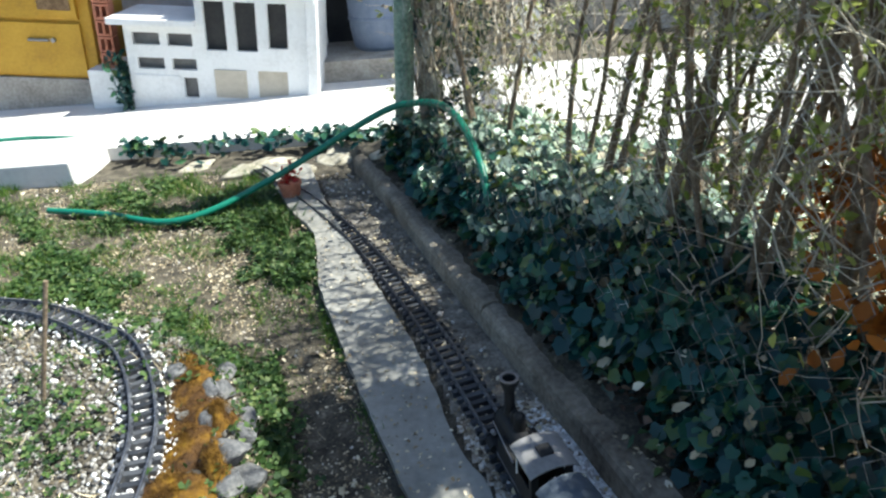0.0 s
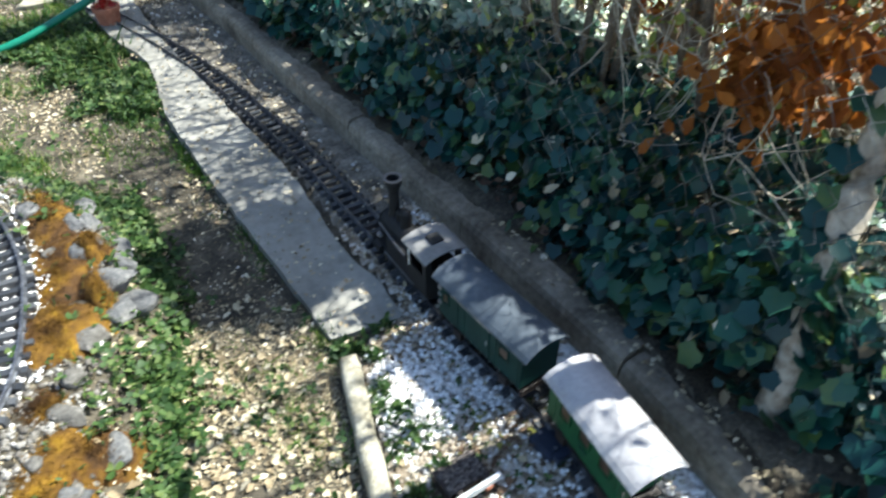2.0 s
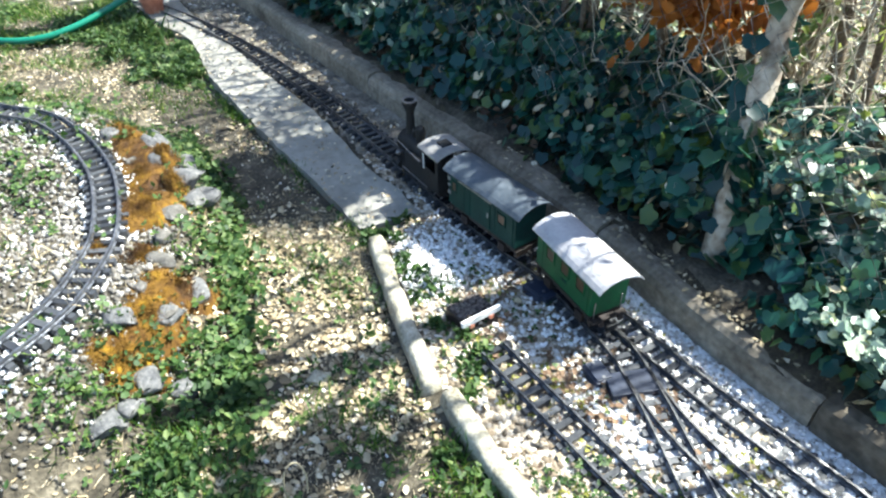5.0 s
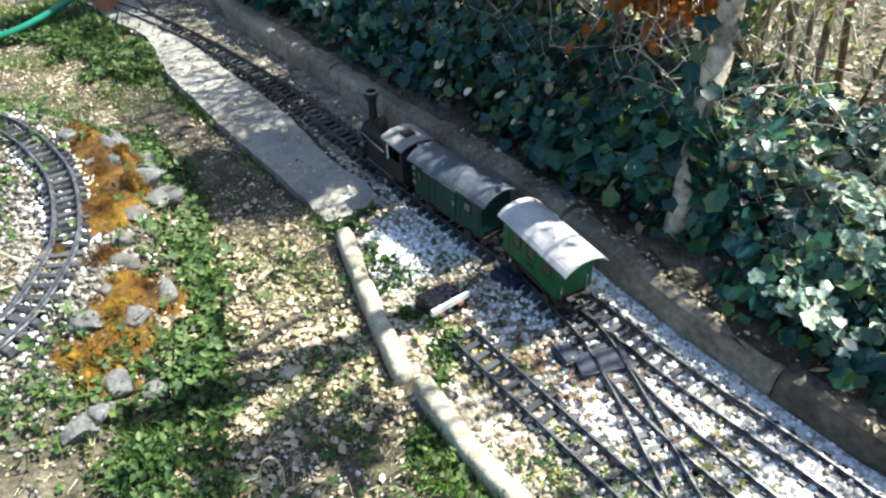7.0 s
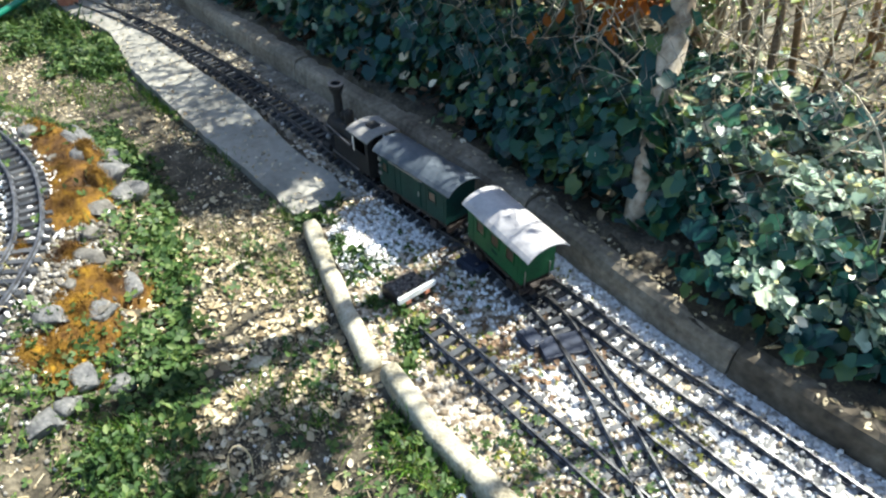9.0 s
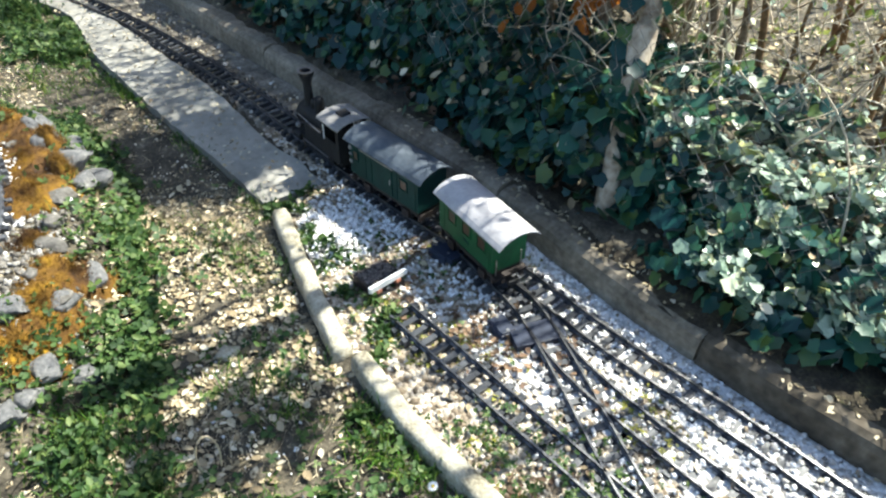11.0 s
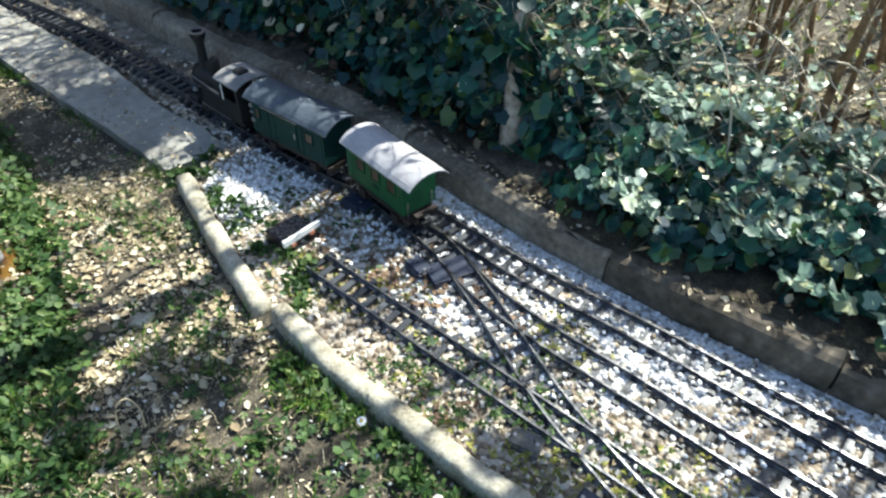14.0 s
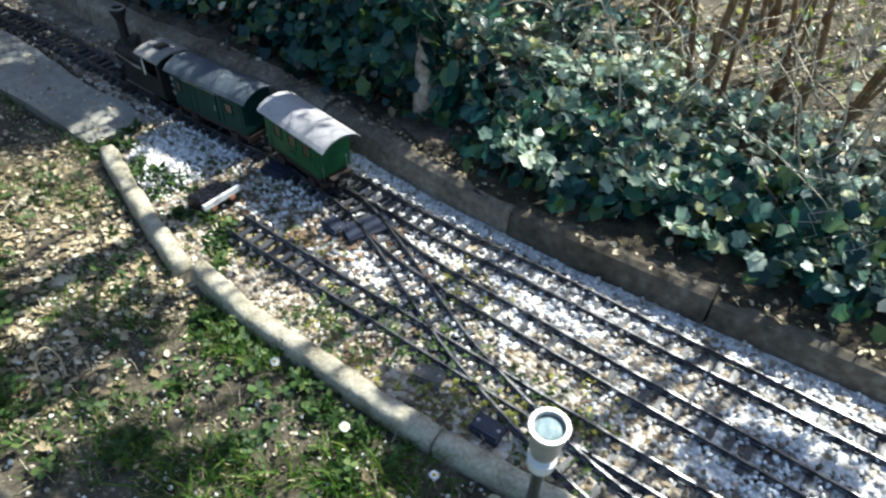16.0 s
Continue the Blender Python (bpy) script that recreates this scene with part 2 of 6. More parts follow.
def part(name, bm, material, parent=None, label=""):
    """Links a bmesh as one mesh object, under a thing or a part if one is given."""
    me = bpy.data.meshes.new(name)
    bm.to_mesh(me)
    bm.free()
    me.materials.append(material)
    ob = new(name, me)
    if parent:
        ob.parent = parent
    if label:
        tagged(ob, label)
    return ob


def raw(name, verts, faces, material, parent=None, smooth=False):
    """A mesh object from arrays of vertices and of equally long faces."""
    verts, faces = np.asarray(verts, np.float32), np.asarray(faces, np.int32)
    me = bpy.data.meshes.new(name)
    me.vertices.add(len(verts)), me.vertices.foreach_set("co", verts.ravel())
    me.loops.add(faces.size), me.loops.foreach_set("vertex_index", faces.ravel())
    me.polygons.add(len(faces)), me.polygons.foreach_set("loop_start", np.arange(0, faces.size, faces.shape[1], dtype=np.int32))
    if smooth:
        me.polygons.foreach_set("use_smooth", np.ones(len(faces), bool))
    me.update(calc_edges=True)
    me.materials.append(material)
    ob = new(name, me)
    if parent:
        ob.parent = parent
    return ob


def turns(n, tilt, rng=RNG, flat=0.0):
    """n random turns: any heading, leaning up to tilt radians."""
    a, b, c = rng.uniform(0, 2 * np.pi, n), rng.normal(0, tilt, n), rng.normal(0, tilt, n)
    return bases(a, b, c)


def bases(a, b, c):
    ca, sa, cb, sb, cc, sc = np.cos(a), np.sin(a), np.cos(b), np.sin(b), np.cos(c), np.sin(c)
    z, one = np.zeros_like(a), np.ones_like(a)
    rz = np.array([[ca, -sa, z], [sa, ca, z], [z, z, one]]).transpose(2, 0, 1)
    rx = np.array([[one, z, z], [z, cb, -sb], [z, sb, cb]]).transpose(2, 0, 1)
    ry = np.array([[cc, z, sc], [z, one, z], [-sc, z, cc]]).transpose(2, 0, 1)
    return rz @ rx @ ry


def scatter(shape, places, rot, size):
    """Copies of a shape (vertices, triangles) laid out as one pair of arrays."""
    v0, f0 = np.asarray(shape[0], float), np.asarray(shape[1], int)
    size = np.asarray(size, float)
    size = size[:, None, None] if size.ndim == 1 else size[:, None, :]
    v = np.einsum("nij,nkj->nki", rot, v0[None] * size) + np.asarray(places)[:, None, :]
    f = f0[None] + (np.arange(len(places)) * len(v0))[:, None, None]
    return v.reshape(-1, 3), f.reshape(-1, f0.shape[1])


def joined(pairs):
    vs, fs, n = [], [], 0
    for v, f in pairs:
        vs.append(v), fs.append(f + n)
        n += len(v)
    return np.concatenate(vs), np.concatenate(fs)


def thing(name, label, category, group="", kind="", at=None):
    ob = new(name)
    if at is not None:
        ob.matrix_world = at
    return tagged(ob, label, category, group, kind)


def box(bm, x0, x1, y0, y1, z0, z1, bevel=0.0):
    r = bmesh.ops.create_cube(bm, size=1)
    for v in r["verts"]:
        v.co = Vector(((x0 + x1) / 2 + v.co.x * (x1 - x0), (y0 + y1) / 2 + v.co.y * (y1 - y0), (z0 + z1) / 2 + v.co.z * (z1 - z0)))
    if bevel:
        bmesh.ops.bevel(bm, geom=list({e for v in r["verts"] for e in v.link_edges}), offset=bevel, segments=2, affect="EDGES", profile=0.6)
    return bm


def boxed(x0, x1, y0, y1, z0, z1, bevel=0.0):
    return box(bmesh.new(), x0, x1, y0, y1, z0, z1, bevel)


def rod(bm, a, b, r0, r1=None, sides=10, cap=True):
    """A tapered round bar from a to b."""
    a, b = Vector(a), Vector(b)
    d = b - a
    m = Matrix.Translation((a + b) / 2) @ d.to_track_quat("Z", "Y").to_matrix().to_4x4()
    bmesh.ops.create_cone(bm, cap_ends=cap, segments=sides, radius1=r0, radius2=r0 if r1 is None else r1, depth=d.length, matrix=m)
    return bm


def lathe(bm, profile, sides=20, centre=(0, 0, 0)):
    """Turns a profile of (radius, height) about the upright axis."""
    rings = []
    for r, z in profile:
        rings.append([bm.verts.new((centre[0] + r * math.cos(2 * math.pi * i / sides), centre[1] + r * math.sin(2 * math.pi * i / sides), centre[2] + z)) for i in range(sides)])
    for p, q in zip(rings, rings[1:]):
        for i in range(sides):
            bm.faces.new((p[i], p[(i + 1) % sides], q[(i + 1) % sides], q[i]))
    return bm


def spline(points, step=0.01):
    """Points at even steps along a smooth curve through the given ones, and the way at each."""
    p = np.array(points, float)
    if p.shape[1] == 2:
        p = np.c_[p, np.zeros(len(p))]
    q = np.concatenate([[2 * p[0] - p[1]], p, [2 * p[-1] - p[-2]]])
    out = []
    for i in range(len(p) - 1):
        t = np.linspace(0, 1, 30, endpoint=False)[:, None]
        a, b, c, d = q[i : i + 4]
        out.append(0.5 * (2 * b + (c - a) * t + (2 * a - 5 * b + 4 * c - d) * t**2 + (3 * b - a - 3 * c + d) * t**3))
    out = np.concatenate(out + [p[-1:]])
    s = np.r_[0, np.cumsum(np.linalg.norm(np.diff(out, axis=0), axis=1))]
    n = max(2, int(round(s[-1] / step)))
    u = np.linspace(0, s[-1], n + 1)
    even = np.c_[[np.interp(u, s, out[:, k]) for k in range(3)]].T
    way = np.gradient(even, axis=0)
    return even, way / np.linalg.norm(way, axis=1)[:, None]


def tube(points, radii, sides=5):
    """Arrays of a round tapered tube along points."""
    p = np.asarray(points, float)
    n = len(p)
    way = np.gradient(p, axis=0)
    way /= np.linalg.norm(way, axis=1)[:, None] + 1e-9
    ref = np.where(np.abs(way[:, 2:3]) > 0.9, [[1.0, 0, 0]], [[0, 0, 1.0]])
    u = np.cross(way, ref)
    u /= np.linalg.norm(u, axis=1)[:, None] + 1e-9
    w = np.cross(way, u)
    a = np.arange(sides) * 2 * np.pi / sides
    v = p[:, None] + (u[:, None] * np.cos(a)[None, :, None] + w[:, None] * np.sin(a)[None, :, None]) * np.asarray(radii, float).reshape(-1, 1, 1)
    f = [(i * sides + k, i * sides + (k + 1) % sides, (i + 1) * sides + (k + 1) % sides, (i + 1) * sides + k) for i in range(n - 1) for k in range(sides)]
    return v.reshape(-1, 3), np.array(f)


def sweep(points, outline, name, material, parent=None, label=""):
    """A closed outline of (across, up) swept along points that lie flat, capped."""
    p, way = points
    side = np.c_[way[:, 1], -way[:, 0]]
    bm = bmesh.new()
    rings = [[bm.verts.new((x + s[0] * a, y + s[1] * a, z + b)) for a, b in outline] for (x, y, z), s in zip(p, side)]
    k = len(outline)
    for r, q in zip(rings, rings[1:]):
        for i in range(k):
            bm.faces.new((r[i], q[i], q[(i + 1) % k], r[(i + 1) % k]))
    bm.faces.new(rings[0][::-1]), bm.faces.new(rings[-1])
    bmesh.ops.recalc_face_normals(bm, faces=bm.faces)
    return part(name, bm, material, parent, label)


def stone_shape(seed, rough=0.25, flat=0.7, sub=1):
    bm = bmesh.new()
    bmesh.ops.create_icosphere(bm, subdivisions=sub, radius=1)
    r = np.random.default_rng(seed)
    off = r.uniform(0, 9, 3)
    for v in bm.verts:
        v.co *= 1 + rough * 2 * noise.noise(v.co * 1.3 + Vector(off))
        v.co.z *= flat
    v = np.array([v.co for v in bm.verts])
    f = np.array([[x.index for x in g.verts] for g in bm.faces])
    bm.free()
    return v, f


def boulder_shape(seed, flat=0.7):
    """A rock with broken faces."""
    v, f = stone_shape(seed, 0.22, flat, 3)
    r = np.random.default_rng(seed)
    for _ in range(18):
        n = r.normal(0, 1, 3)
        n /= np.linalg.norm(n)
        v = v - np.maximum(0, v @ n - r.uniform(0.38, 0.78))[:, None] * n
    return v + 0.012 * r.normal(0, 1, v.shape), f


STONES = [stone_shape(i, 0.3, 0.6 + 0.08 * i) for i in range(5)]
# a five-lobed leaf, folded along its rib; its stalk end lies at the origin
_out = [(0, 0), (0.30, -0.12), (0.48, 0.08), (0.43, 0.28), (0.50, 0.48), (0.28, 0.64), (0.0, 0.90), (-0.28, 0.64), (-0.50, 0.48), (-0.43, 0.28), (-0.48, 0.08), (-0.30, -0.12)]
IVY = ([(0, 0.35, 0.0)] + [(x, y, 0.16 * abs(x) - 0.10 * max(0, y - 0.3)) for x, y in _out], [(0, i + 1, (i + 1) % 12 + 1) for i in range(12)])
LEAF = ([(0, 0, 0), (0.26, 0.4, 0.09), (0.2, 0.75, 0.06), (0, 1, -0.06), (-0.2, 0.75, 0.06), (-0.26, 0.4, 0.09)], [(0, 1, 2), (0, 2, 3), (0, 3, 4), (0, 4, 5)])
CURL = ([(0, 0, 0), (0.28, 0.3, 0.14), (0.30, 0.7, 0.2), (0, 1, 0.12), (-0.25, 0.75, 0.05), (-0.32, 0.35, 0.16), (0.02, 0.5, -0.03)], [(6, 0, 1), (6, 1, 2), (6, 2, 3), (6, 3, 4), (6, 4, 5), (6, 5, 0)])
BLADE = ([(-0.035, 0, 0), (0.035, 0, 0), (0.028, 0.18, 0.55), (-0.028, 0.18, 0.55), (0, 0.62, 0.9)], [(0, 1, 2), (0, 2, 3), (3, 2, 4)])


def trefoil():
    v, f = [], []
    for k in range(3):
        a = k * 2.094
        c, s = math.cos(a), math.sin(a)
        n = len(v)
        for x, y, z in [(0, 0, 0), (0.28, 0.25, 0.05), (0.34, 0.62, 0.10), (0.0, 0.78, 0.02), (-0.34, 0.62, 0.10), (-0.28, 0.25, 0.05)]:
            v.append((x * c - y * s, x * s + y * c, z))
        f += [(n, n + 1, n + 2), (n, n + 2, n + 3), (n, n + 3, n + 4), (n, n + 4, n + 5)]
    return v, f


CLOVER = trefoil()


# ---- the lie of the land ----
WALL_Y = [-3.0, -1.3, -0.8, -0.415, -0.295, -0.17, -0.03, 0.19, 0.6, 1.05, 1.64, 2.2, 2.6, 4.0]
WALL_X = [1.90, 1.16, 0.95, 0.79, 0.742, 0.693, 0.637, 0.567, 0.475, 0.33, 0.115, -0.07, -0.22, -0.75]
EDGE_Y = [-3.0, -0.45, -0.18, -0.06, 0.05, 0.16, 0.32, 0.36, 0.78, 0.90, 1.057, 1.35, 1.74, 2.3, 4.0]
EDGE_X = [1.10, 0.36, 0.235, 0.195, 0.158, 0.122, 0.085, 0.065, 0.06, 0.16, 0.105, 0.035, -0.10, -0.30, -0.8]


def wall_x(y):
    return np.interp(y, WALL_Y, WALL_X)


def edge_x(y):
    return np.interp(y, EDGE_Y, EDGE_X)


def smooth(a, b, v):
    t = np.clip((v - a) / (b - a), 0, 1)
    return t * t * (3 - 2 * t)


def bed(x, y):
    """1 inside the raised rock bed with the loop of track, 0 outside it."""
    r = np.hypot((x + 0.958) / 0.70, (y - 0.867) / 0.70)
    return 1 - smooth(0.90, 1.10, r)


def waves(x, y, s):
    return (np.sin(x * s + 1.3 * np.sin(y * s * 0.7)) + np.sin(y * s * 1.13 + 2.1 + np.sin(x * s * 0.6)) + np.sin((x + y) * s * 0.77 + 0.5)) / 3


def land(x, y):
    """The height of the ground."""
    off = (x - wall_x(y)) * 0.94
    lawn = -0.014 + 0.006 * waves(x, y, 9) + 0.004 * waves(x + 3, y, 31)
    track = -0.004 + 0.0012 * waves(x, y, 60)
    z = lawn + (track - lawn) * smooth(-0.02, 0.02, x - edge_x(y))
    z = z + 0.130 * bed(x, y) * (1 + 0.10 * waves(x, y, 14))
    bank = (0.72 + 0.28 * smooth(0.02, 0.36, y)) * np.interp(off, [0.03, 0.05, 0.10, 0.16, 0.24, 0.36, 0.6, 1.0, 3.0], [0.02, 0.069, 0.074, 0.095, 0.125, 0.14, 0.10, 0.08, 0.05]) + 0.012 * waves(x, y, 17)
    z = np.where(off > 0.03, bank, z)
    z = z + (-0.04 - z) * smooth(2.72, 2.95, y) * (1 - smooth(0.35, 0.75, x))
    return z


def grow(lo, hi, step, far):
    """Coordinates at an even step from lo to hi that widen outwards to the horizon."""
    mid = np.arange(lo, hi + step / 2, step)
    out = step * np.cumsum(1.35 ** np.arange(1, 60))
    out = out[: np.searchsorted(out, far) + 1]
    return np.r_[lo - out[::-1], mid, hi + out]


gx, gy = grow(-1.5, 1.7, 0.016, 400), grow(-1.1, 2.8, 0.016, 400)
X, Y = np.meshgrid(gx, gy, indexing="ij")
Z = land(X, Y)
idx = np.arange(X.size).reshape(X.shape)
quads = np.stack([idx[:-1, :-1], idx[1:, :-1], idx[1:, 1:], idx[:-1, 1:]], -1).reshape(-1, 4)
ground = raw("ground", np.stack([X, Y, Z], -1).reshape(-1, 3), quads, M_SOIL, smooth=True)
tagged(ground, "dry brown garden soil with patchy lawn and leaf litter", "ground", kind="structure")

# ---- low concrete wall beside the line, in blocks ----
wall = thing("wall_east", "low weathered concrete wall of blocks beside the railway", "wall", kind="structure")
wy = [2.62, 2.26, 1.86, 1.46, 1.03, 0.60, 0.105, -0.25, -0.65, -1.05]
for a, b in zip(wy, wy[1:]):
    pts = [(float(wall_x(y)), y) for y in np.linspace(a - 0.0018, b + 0.0018, 4)]
    line = spline(pts, 0.03)
    h = 0.066 + 0.004 * math.sin(a * 7)
    prof = [(0.0, -0.05), (-0.003, h - 0.020), (-0.008, h - 0.008), (-0.018, h - 0.001), (-0.035, h + 0.001), (-0.085, h - 0.002), (-0.10, h - 0.012), (-0.10, -0.05)]
    # the near blocks take the darker, browner concrete
    sweep(line, prof, "block", M_WALL if a > 0.3 else M_NEARWALL, wall)

# ---- concrete slab path ----
slab = bmesh.new()
left = spline([(-0.62, 2.75), (-0.42, 2.26), (-0.312, 2.05), (-0.255, 1.73), (-0.18, 1.48), (-0.087, 1.19), (-0.005, 0.965), (0.039, 0.838)], 0.03)[0]
right = spline([(-0.42, 2.72), (-0.30, 2.3), (-0.2, 2.0), (-0.105, 1.74), (0.03, 1.35), (0.101, 1.057), (0.146, 0.966), (0.178, 0.853)], 0.03)[0]
n = 60
rows = []
for i in range(n):
    a, b = left[int(i / (n - 1) * (len(left) - 1))], right[int(i / (n - 1) * (len(right) - 1))]
    jig = 0.0015 * math.sin(i * 1.7) + 0.001 * math.sin(i * 4.1)
    rows.append([slab.verts.new((a[0] + jig + (b[0] - a[0]) * k / 4, a[1] + (b[1] - a[1]) * k / 4, 0.012 + 0.002 * math.sin(i * 0.4 + k) - 0.013 * float(smooth(52, 59, i)))) for k in range(5)])
for p, q in zip(rows, rows[1:]):
    for k in range(4):
        slab.faces.new((p[k], p[k + 1], q[k + 1], q[k]))
ext = bmesh.ops.extrude_face_region(slab, geom=list(slab.faces))
for v in ext["geom"]:
    if isinstance(v, bmesh.types.BMVert):
        v.co.z -= 0.055
bmesh.ops.recalc_face_normals(slab, faces=slab.faces)
slab_path = part("slab_path", slab, M_CONCRETE)
tagged(slab_path, "worn grey concrete slab path along the railway", "path", kind="structure")

# ---- rounded edging stones ----
edging = thing("edging", "rounded pale concrete edging kerbs between lawn and gravel", "kerb", kind="structure")
prof = [(-0.0175, -0.04), (-0.018, 0.010), (-0.0165, 0.0185), (-0.012, 0.0230), (-0.004, 0.0245), (0.005, 0.0245), (0.0125, 0.0215), (0.016, 0.014), (0.017, 0.004), (0.017, -0.04)]
def rugged(ob, amount, scale):
    """Small dents over a cast surface."""
    for v in ob.data.vertices:
        q = v.co * scale
        v.co += Vector((noise.noise(q), noise.noise(q + Vector((7, 0, 0))), noise.noise(q + Vector((0, 7, 0))))) * amount
    for f in ob.data.polygons:
        f.use_smooth = True


rugged(sweep(spline([(0.059, 0.772), (0.058, 0.56), (0.064, 0.352)], 0.01), prof, "kerb_stone", M_EDGING, edging), 0.0038, 26)
rugged(sweep(spline([(0.086, 0.330), (0.120, 0.165), (0.157, 0.054), (0.194, -0.063), (0.234, -0.176)], 0.01), prof, "kerb_stone", M_EDGING, edging), 0.0038, 26)
rugged(sweep(spline([(0.236, -0.180), (0.29, -0.30), (0.36, -0.45), (0.45, -0.64)], 0.01), prof, "kerb_stone", M_EDGING, edging), 0.0038, 26)

# ---- railway tracks ----
SLEEPER = bmesh.new()
box(SLEEPER, -0.0065, 0.0065, -0.039, 0.039, -0.004, 0.0105)
for v in SLEEPER.verts:
    if v.co.z > 0:
        v.co.x *= 0.86
        v.co.y *= 0.985
for s in (-1, 1):
    box(SLEEPER, -0.004, 0.004, s * 0.0225 - 0.0065, s * 0.0225 + 0.0065, 0.0105, 0.0135)
sleeper_mesh = bpy.data.meshes.new("sleeper")
SLEEPER.to_mesh(sleeper_mesh)
SLEEPER.free()
sleeper_mesh.materials.append(M_SLEEPER)
RAIL = [(-0.004, 0.0105), (-0.004, 0.0122), (-0.0011, 0.0132), (-0.0011, 0.0165), (-0.0019, 0.0172), (-0.0019, 0.0195), (0.0019, 0.0195), (0.0019, 0.0172), (0.0011, 0.0165), (0.0011, 0.0132), (0.004, 0.0122), (0.004, 0.0105)]
A_LINE = [(-0.62, 2.70), (-0.44, 2.45), (-0.25, 2.14), (-0.10, 1.84), (0.065, 1.44), (0.185, 1.075), (0.262, 0.82), (0.303, 0.698), (0.349, 0.585), (0.388, 0.495), (0.424, 0.405), (0.445, 0.335), (0.478, 0.225), (0.500, 0.158), (0.541, 0.05), (0.576, -0.045), (0.641, -0.238), (0.683, -0.357), (0.765, -0.60), (0.88, -0.95)]
D_LINE = [(0.310, 0.680), (0.347, 0.590), (0.366, 0.530), (0.377, 0.475), (0.388, 0.405), (0.396, 0.35), (0.398, 0.30), (0.395, 0.25), (0.389, 0.184), (0.381, 0.12), (0.371, 0.05), (0.361, -0.03), (0.357, -0.10), (0.357, -0.19), (0.361, -0.30), (0.378, -0.42), (0.42, -0.62)]
B_LINE = [(0.396, 0.275), (0.403, 0.17), (0.431, 0.05), (0.474, -0.087), (0.520, -0.24), (0.552, -0.341), (0.64, -0.62), (0.74, -0.95)]
C_LINE = [(0.188, 0.402), (0.224, 0.283), (0.267, 0.144), (0.303, 0.033), (0.339, -0.08), (0.375, -0.19), (0.411, -0.30), (0.455, -0.43), (0.52, -0.62), (0.62, -0.92)]
LOOP = [(-1.647, 1.263), (-1.459, 1.452), (-1.175, 1.537), (-0.939, 1.499), (-0.807, 1.438), (-0.718, 1.378), (-0.618, 1.305), (-0.535, 1.177), (-0.477, 1.041), (-0.452, 0.933), (-0.441, 0.81), (-0.447, 0.73), (-0.481, 0.619), (-0.516, 0.561), (-0.571, 0.499), (-0.656, 0.423), (-0.798, 0.338), (-0.987, 0.291)]


def track(name, points, label, z=0.0, skip=lambda x, y: False, gap=0.0265, metal=M_RAIL):
    t = thing(name, label, "railway track", group="garden railway tracks", kind="structure")
    p, way = spline([(x, y, z) for x, y in points], 0.012)
    for s in (-1, 1):
        sweep((p, way), [(s * 0.0225 + a, b) for a, b in RAIL], "rail", metal, t)
    q, dirs = spline([(x, y, z) for x, y in points], gap)
    for c, d in zip(q, dirs):
        if skip(c[0], c[1]):
            continue
        ob = new("sleeper", sleeper_mesh)
        ob.parent = t
        j = RNG.normal(0, 1, 3)
        ob.matrix_local = pose(c[0] + 0.0008 * j[0], c[1] + 0.0008 * j[1], c[2], 0, 0, math.degrees(math.atan2(d[1], d[0])) + 0.8 * j[2])
    return t


near_b = lambda x, y: y > 0.13
track("track_main", A_LINE, "main garden railway track of dark rails on black sleepers")
track("track_branch", D_LINE, "branch railway track curving across to the siding", skip=lambda x, y: y > 0.50 or -0.30 < y < -0.08)
track("track_middle", B_LINE, "middle siding railway track in white gravel", skip=near_b)
track("track_siding", C_LINE, "siding railway track starting at the buffer stop")
track("track_loop", LOOP, "curved loop of railway track on the raised rock bed", z=0.126, metal=M_LOOPRAIL)
for x, y, a in ((0.386, 0.262, 83), (0.360, 0.525, -71)):
    t = thing("point_plate", "black plastic turnout plate between the rails", "turnout plate", group="turnout plates", at=pose(x, y, 0, 0, 0, a))
    part("plate", boxed(-0.024, 0.024, -0.046, 0.046, -0.004, 0.0165, 0.001), M_NAVY, t)


# ---- rolling stock ----
def along(points, dist):
    """The place at a distance along a line."""
    p, _ = spline(points, 0.004)
    i = dist / 0.004
    a = int(min(max(i, 0), len(p) - 2))
    return p[a] + (p[a + 1] - p[a]) * (i - a)


ROUTE = [(0.357, -0.19), (0.361, -0.03), (0.371, 0.05), (0.381, 0.12), (0.389, 0.184), (0.395, 0.25), (0.398, 0.30), (0.396, 0.35), (0.388, 0.405), (0.377, 0.475), (0.366, 0.53), (0.347, 0.59), (0.303, 0.70), (0.262, 0.82), (0.185, 1.075), (0.065, 1.44), (-0.10, 1.84)]


def stand(centre, base):
    a, b = along(ROUTE, centre - base / 2), along(ROUTE, centre + base / 2)
    m = (a + b) / 2
    return pose(m[0], m[1], 0.0195, 0, 0, math.degrees(math.atan2(b[1] - a[1], b[0] - a[0])))


def wheel(parent, x, y, r=0.0145):
    s = 1 if y > 0 else -1
    bm = bmesh.new()
    rod(bm, (x, y - s * 0.001, r), (x, y + s * 0.005, r), r, r * 0.97, 20)
    rod(bm, (x, y - s * 0.003, r), (x, y - s * 0.001, r), r + 0.002, r + 0.002, 20)
    rod(bm, (x, y + s * 0.005, r), (x, y + s * 0.0075, r), r * 0.35, r * 0.3, 10)
    return part("wheel", bm, M_BLACK, parent)


